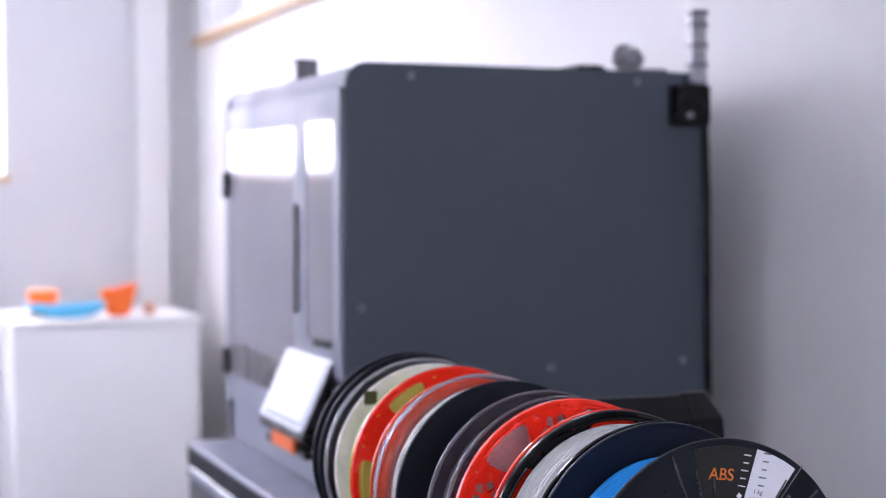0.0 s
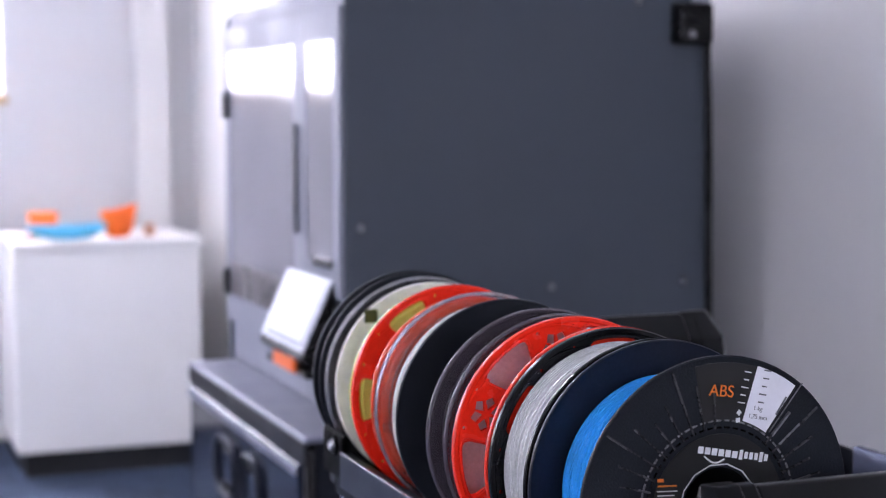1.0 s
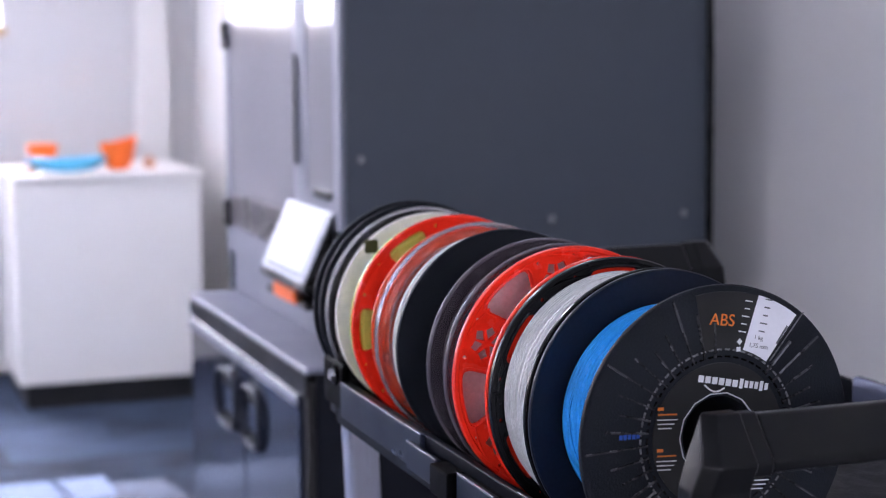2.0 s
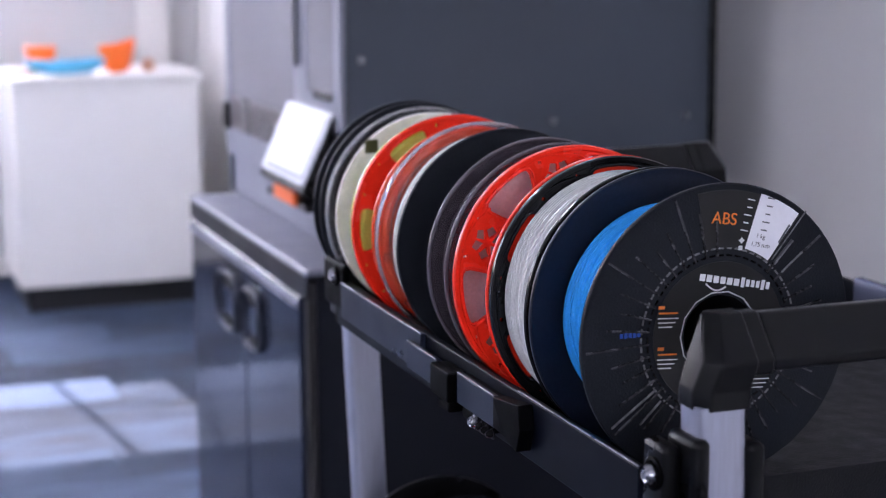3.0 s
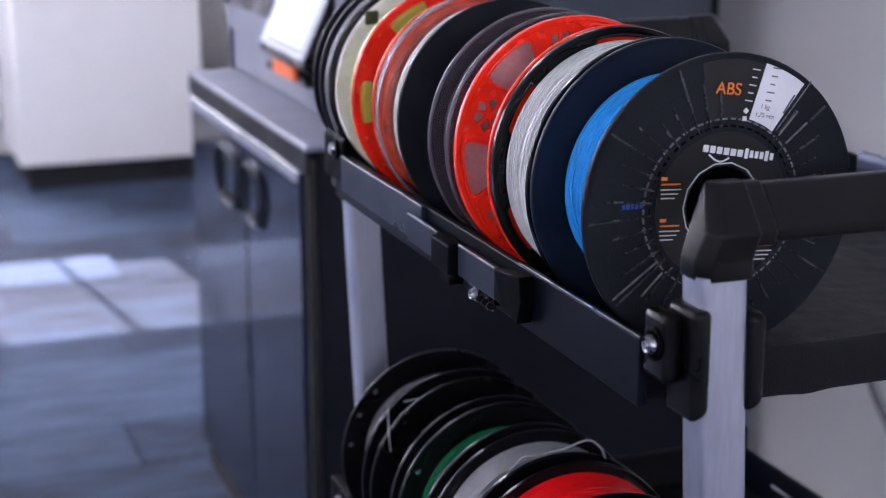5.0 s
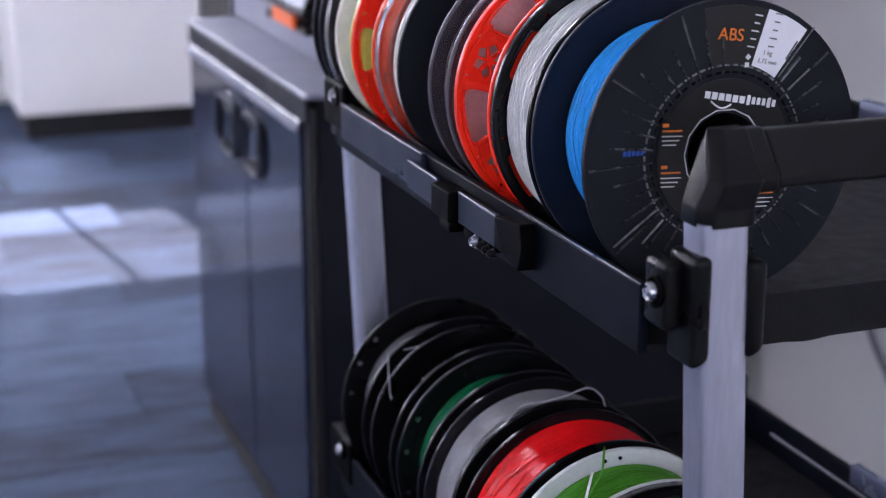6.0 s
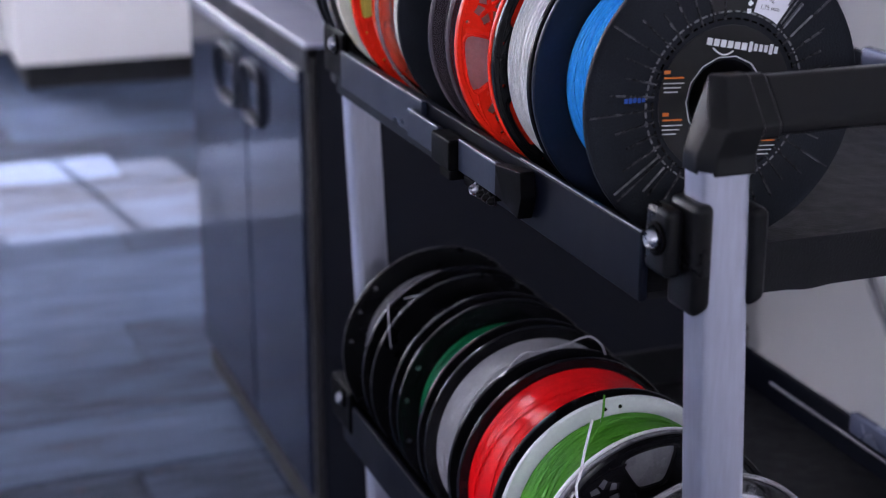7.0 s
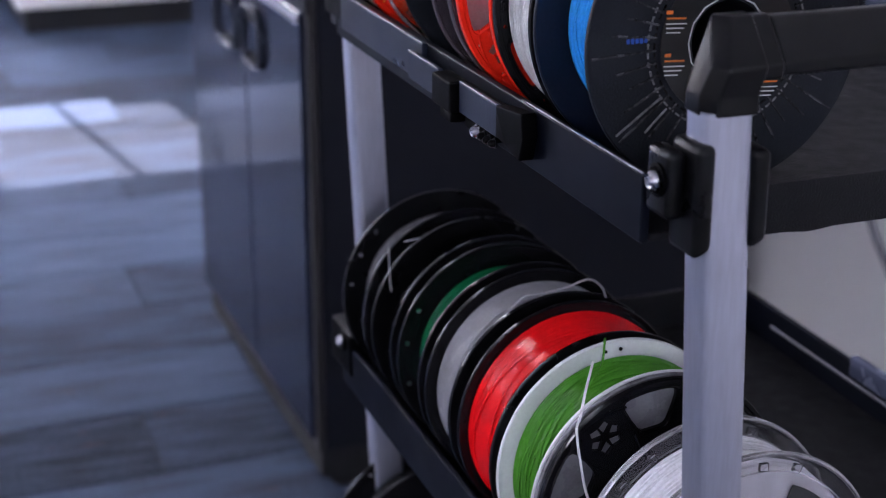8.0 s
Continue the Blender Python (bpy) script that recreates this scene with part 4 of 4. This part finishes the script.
def tray(ob, x0, x1, y0, y1, zf, zr):
    """Shallow tray: floor with a fine texture, four rims with a rounded top, scalloped underside edge."""
    t = 0.006
    fl = part("tray", box(x0 + t, x1 - t, y0 + t, y1 - t, zf - 0.005, zf, 0.001), TRAY, ob, "black textured plastic tray")
    part("rim", near_rim(x0 + 0.036, x1, y0, t, zf - 0.008, zr - 0.014), TRAY, fl)
    part("rim", box(x0, x1, y1 - t, y1, zf - 0.006, zr, 0.0025), TRAY, fl)
    part("rim", box(x0, x0 + t, y0 + t + 0.0005, y1 - t - 0.0005, zf - 0.006, zr, 0.0015), RAIL, fl, "dark painted side rim")
    part("rim", box(x1 - t, x1, y0 + t + 0.0005, y1 - t - 0.0005, zf - 0.006, zr, 0.0015), RAIL, fl)
    return fl


def octagon(cx, cy, wx, wy, c, z0, z1):
    pts = [(-wx, -wy + c), (-wx + c, -wy), (wx - c, -wy), (wx, -wy + c), (wx, wy - c), (wx - c, wy), (-wx + c, wy), (-wx, wy - c)]
    bm = bmesh.new()
    lo = [bm.verts.new((cx + x, cy + y, z0)) for x, y in pts]
    hi = [bm.verts.new((cx + x, cy + y, z1)) for x, y in pts]
    for i in range(8):
        bm.faces.new((lo[i], lo[(i + 1) % 8], hi[(i + 1) % 8], hi[i]))
    bm.faces.new(lo[::-1])
    bm.faces.new(hi)
    bmesh.ops.bevel(bm, geom=[e for e in bm.edges if abs(e.verts[0].co.z - e.verts[1].co.z) > 0.01], offset=0.002, segments=2, profile=0.5, affect="EDGES")
    return bm


def bolt_head(x, y, z, axis="x", r=0.006):
    bm = lathe([(0.0001, -0.005), (r * 0.45, -0.005), (r * 0.5, -0.0035), (r * 0.8, -0.0042), (r, -0.0025), (r, 0.0), (r * 1.35, 0.0), (r * 1.35, 0.0012), (0.0001, 0.0012)], 20)
    bmesh.ops.transform(bm, matrix=Matrix.Translation((x, y, z)) @ (pose(0, 0, 0, 0, 0, -90) if axis == "x" else pose(0, 0, 0)), verts=bm.verts)
    return bm


def bar(xa, xb, cut_a, cut_b, cy, up, grow):
    """Hand bar with a broad sloping upper face; its ends may be cut at a slant."""
    g = grow
    sec = [(-0.016 - g, 1.0795), (-0.0145 - g, 1.072 - g), (0.009, 1.068 - g), (0.016 + g, 1.076), (0.016 + g, 1.094), (0.012, 1.1035 + g), (0.004, 1.1035 + g)]
    n = len(sec)
    bm = bmesh.new()
    ends = [[bm.verts.new((x + c * max(0.0, (z - 1.075) / 0.03), cy + y, z + up)) for y, z in sec] for x, c in ((xa, cut_a), (xb, cut_b))]
    for k in range(n):
        bm.faces.new((ends[0][k], ends[0][(k + 1) % n], ends[1][(k + 1) % n], ends[1][k]))
    bm.faces.new(ends[0][::-1])
    bm.faces.new(ends[1])
    bmesh.ops.recalc_face_normals(bm, faces=bm.faces)
    bmesh.ops.bevel(bm, geom=bm.edges[:], offset=0.002, segments=3, profile=0.5, affect="EDGES")
    return bm


# pale colour for strips that paint the glint on sharp rail edges
EDGE_GLINT = mat("edge_glint", (0.26, 0.27, 0.31), 0.35, metal=0.7, vary=0.3, scale=80)
BRACKET = mat("blue_grey_steel", (0.13, 0.15, 0.23), 0.25, vary=0.05, scale=20, metal=0.4)
LEG_LEAN = 0.045                     # the legs stand slightly out of plumb


def leaning(bm, k):
    for v in bm.verts:
        v.co.x += k * (1.043 - v.co.z)
    return bm


def clamp_body(xa, xb, ya, yb, za, zb):
    """Clamp half with rounded edges and a wedge cut from its lower end."""
    bm = box(xa, xb, ya, yb, za, zb, 0.0045, seg=3)
    for v in bm.verts:
        if v.co.z < za + 0.006:
            v.co.z += 0.005 * (v.co.x - xa) / (xb - xa)
    return bm


def lathe_x(x, y, z, r):
    """Flat round washer facing along x."""
    bm = lathe([(0.0001, -0.002), (r * 0.8, -0.002), (r, -0.0012), (r, 0.001), (0.0001, 0.001)], 24)
    bmesh.ops.transform(bm, matrix=Matrix.Translation((x, y, z)) @ pose(0, 0, 0, 0, 0, -90), verts=bm.verts)
    return bm


def elbow_body(cx, cy, s, up):
    """Upright socket of the elbow: its outer top corner is cut at a slant, its front leans back above the ridge."""
    rows = ((1.0505, -0.0172, 0.0172, -0.0150), (1.0620 + up, -0.0172, 0.0172, -0.0146), (1.0790 + up, -0.0125, 0.0200, -0.0185), (1.1055 + up, -0.0030, 0.0200, 0.0035))
    bm = bmesh.new()
    rings = [[bm.verts.new((cx + s * x, cy + y, z)) for x, y in ((xa + 0.0075, yf), (xb, yf), (xb, 0.0150), (xa + 0.003, 0.0150), (xa, 0.0115), (xa, min(yf + 0.010, 0.0105)))] for z, xa, xb, yf in rows]
    for a, b in zip(rings, rings[1:]):
        for k in range(6):
            bm.faces.new((a[k], a[(k + 1) % 6], b[(k + 1) % 6], b[k]))
    bm.faces.new(rings[0][::-1])
    bm.faces.new(rings[-1])
    bmesh.ops.recalc_face_normals(bm, faces=bm.faces)
    bmesh.ops.bevel(bm, geom=bm.edges[:], offset=0.0014, segments=3, profile=0.5, affect="EDGES")
    return bm


def utility_cart():
    x0, x1, y0, y1 = 0.445, 0.905, 0.825, 1.462
    ob = thing("utility_cart", (0, 0, 0), "three-tier trolley with aluminium legs and black trays", "trolley")
    tray(ob, x0, x1, y0, y1, 0.967, 1.006)
    tray(ob, x0, x1, y0, y1, 0.604, 0.645)
    tray(ob, x0, x1, y0, y1, 0.299, 0.340)
    lx = ((0.4765, 0.8735), (0.800, 1.485))
    for i, px in enumerate(lx[0]):
        for j, cy in enumerate(lx[1]):
            cx = px - 0.003 * j * (i == 0)
            leg = part("leg", leaning(octagon(cx, cy, 0.0160, 0.0135, 0.003, 0.0, 1.053), LEG_LEAN), ALU, ob, "brushed aluminium leg")
            for zt in (0.995, 0.632, 0.327):
                lx0 = cx + LEG_LEAN * (1.043 - zt)
                if j == 0:
                    c = part("clamp", clamp_body(lx0 - 0.0245, lx0 - 0.0120, cy - 0.0180, cy + 0.016, zt - 0.030, zt + 0.040), BLACK_PL, leg, "black plastic clamp gripping the leg")
                    part("clamp", clamp_body(lx0 + 0.0140, lx0 + 0.0260, cy - 0.0165, cy + 0.022, zt - 0.028, zt + 0.034), BLACK_PL, leg)
                else:
                    c = part("clamp", clamp_body(lx0 - 0.026, lx0 - 0.0165, cy - 0.040, cy + 0.010, zt - 0.032, zt + 0.036), BLACK_PL, leg, "black plastic clamp gripping the leg")
                    part("clamp", clamp_body(lx0 + 0.0165, lx0 + 0.0230, cy - 0.038, cy + 0.010, zt - 0.030, zt + 0.030), BLACK_PL, leg)
                if i == 0:
                    pa, pb = (cy - 0.004, cy + 0.024) if j == 0 else (cy - 0.060, cy + 0.006)
                    by = cy + 0.008 if j == 0 else cy - 0.036
                    part("clamp_plate", box(px - 0.0340, lx0 - (0.0240 if j == 0 else 0.0265), pa, pb, zt - 0.008 - 0.010 * j, zt + 0.034 - 0.006 * j, 0.004, seg=3), RAIL_BLACK if j else BLACK_PL, c)
                    part("washer", lathe_x(px - 0.0342, by, zt + 0.015, 0.0105), RAIL_BLACK, c)
                    part("bolt", bolt_head(px - 0.0362, by, zt + 0.015, "x", 0.0060), STEEL, c)
    for cy, up in ((lx[1][0], 0.0), (lx[1][1], 0.010)):
        h = part("handle", bar(lx[0][0] + 0.031, lx[0][1] - 0.031, 0, 0, cy, up, 0.0), HANDLE, ob, "black plastic-coated handle bar")
        for cx, s in ((lx[0][0], 1), (lx[0][1], -1)):
            e = bar(cx + s * 0.004, cx + s * 0.0315, 0, 0, cy, up, 0.0015)
            join(e, elbow_body(cx, cy, s, up))
            part("elbow", e, HANDLE, h, "black moulded elbow")
    # overlapping plates along the left rim; pale strips paint in their top edge highlights
    def rail(ya, yb, out, z0, z1, label=""):
        # plates take the lit copy of the rail paint
        p = part("rail_plate", box(x0 - out - 0.005, x0 - out, ya, yb, z0, z1, 0.001), RAIL_LIT, ob, label)
        part("edge", box(x0 - out - 0.0052, x0 - out - 0.0036, ya + 0.001, yb - 0.001, z1 + 0.0001, z1 + 0.0009, 0.0003, seg=1), EDGE_GLINT, p, "pale strip with the top edge highlight in its colour")
        return p
    rail(1.2045, 1.425, 0.0005, 0.974, 1.0067, "dark blue-grey painted steel rail")
    rail(1.154, 1.224, 0.006, 0.9745, 0.9975)
    clip = part("rail_clip", box(x0 - 0.017, x0 - 0.0005, 1.1130, 1.1525, 0.9725, 0.9970, 0.002), RAIL_BLACK, ob, "black plastic rail clip")
    part("tooth", box(x0 - 0.015, x0 - 0.0005, 1.1160, 1.1400, 0.9640, 0.9722, 0.002), RAIL_BLACK, clip)
    p = rail(1.0350, 1.1090, 0.006, 0.9745, 0.9985)
    part("rail_stop", box(x0 - 0.0055, x0 - 0.0005, 1.0350, 1.1090, 0.9750, 0.9970, 0.001), RAIL_BLACK, p)
    e = plate([[(0.9890, 1.0040), (1.0345, 0.9985), (1.0345, 0.9760), (1.0150, 0.9740), (0.9920, 0.9690), (0.9860, 0.9860)]], x0 - 0.012, x0 - 0.0005)
    for v in e.verts:
        v.co = Vector((v.co.y, v.co.x, v.co.z))
    bmesh.ops.bevel(e, geom=e.edges[:], offset=0.001, segments=2, profile=0.5, affect="EDGES")
    part("rail_end", e, RAIL_BLACK, ob, "black pointed rail end")
    part("rail_foot", box(x0 - 0.010, x0 + 0.004, 1.0480, 1.1010, 0.9655, 0.9738, 0.002), RAIL_BLACK, p)
    part("bolt", bolt_head(x0 - 0.0105, 1.0736, 0.9690, "x", 0.0042), STEEL, p)
    for y in (1.0400, 1.0500, 1.0600):
        part("bolt", bolt_head(x0 - 0.0105, y, 0.9690, "x", 0.0030), BLACK_PL, p)
    # pale strip paints the highlight along the tray rim's top edge
    part("edge", box(x0 - 0.0002, x0 + 0.0014, y0 + 0.008, 1.017, 1.0061, 1.0069, 0.0003, seg=1), EDGE_GLINT, ob, "pale strip with the top edge highlight in its colour")
    # plates on the far rim
    part("rail_plate", box(x1 - 0.018, x1 - 0.0065, 0.93, 1.245, 0.985, 1.014, 0.003), BRACKET, ob, "blue-grey steel plate")
    part("rail_plate", box(x1 - 0.018, x1 - 0.0065, 0.93, 1.215, 0.637, 0.6585, 0.003), BRACKET, ob, "blue-grey steel plate")
    # pale strip paints the highlight at the foot of the lower tray's rim
    part("edge", box(x1 - 0.0215, x1 - 0.0190, 0.90, 1.352, 0.6335, 0.6365, 0.0006, seg=1), CABLE, ob, "pale strip with the lower tray's inner edge highlight painted in")
    return ob


utility_cart()
tagged(part("power_cable", strand(curve_points([(1.447, 2.0, 0.56), (1.447, 1.95, 0.475), (1.447, 1.88, 0.40), (1.446, 1.78, 0.25), (1.442, 1.62, 0.06), (1.43, 1.45, 0.007), (1.40, 1.2, 0.006)]), 0.006, 8), CABLE), "grey cable hanging down the wall", "cable")

# loose ends of filament
loose_strand([(0.4705, 0.940, 0.833), (0.4675, 0.944, 0.809), (0.464, 0.944, 0.789), (0.4605, 0.942, 0.780), (0.4645, 0.942, 0.753), (0.4715, 0.942, 0.723), (0.485, 0.945, 0.70), (0.50, 0.9485, 0.69)], WHITE_F, "stiff white loose filament end across a black spool", 0.0011)
loose_strand([(0.519, 1.018, 0.812), (0.507, 0.998, 0.801), (0.494, 0.990, 0.790), (0.485, 0.988, 0.7800)], GREEN_F, "loose green filament end tucked into a flange hole")
loose_strand([(0.4535, 1.336, 0.790), (0.453, 1.332, 0.768), (0.454, 1.331, 0.748), (0.459, 1.336, 0.729)], SILVER_F, "loose grey filament strand between black flanges", 0.0007)
loose_strand([(0.470, 1.338, 0.788), (0.490, 1.336, 0.790), (0.512, 1.336, 0.787), (0.535, 1.341, 0.778)], SILVER_F, "loose grey filament strand between black flanges", 0.0007)
loose_strand([(0.492, 1.140, 0.792), (0.500, 1.128, 0.808), (0.512, 1.126, 0.809), (0.533, 1.120, 0.814), (0.553, 1.118, 0.819), (0.566, 1.120, 0.810), (0.574, 1.127, 0.797)], SILVER_F, "springy grey filament loop above a black spool", 0.0009)

# ---- carpet planks, last ----
PL, PW = 1.0, 0.25


def plank_mesh(length):
    bm = box(0.0012, length - 0.0012, 0.0012, PW - 0.0012, -0.006, 0.0, 0.0015, seg=1)
    me = bpy.data.meshes.new("carpet_plank")
    bm.to_mesh(me)
    bm.free()
    me.materials.append(CARPET)
    return me


whole = plank_mesh(PL)
for r in range(-15, int((BY - 0.2) / PW)):
    y, x = 0.2 + PW * r, -4.9 + (r * 0.37) % 1.0 * PL
    while x < WX - 0.05:
        xa, xb = max(x, LX), min(x + PL, WX)
        if xb - xa > 0.03:
            o = new("carpet_plank", whole if xb - xa > PL - 0.001 else plank_mesh(xb - xa))
            o.location = (xa, y, 0.0)
            o.parent = floor
        x += PL
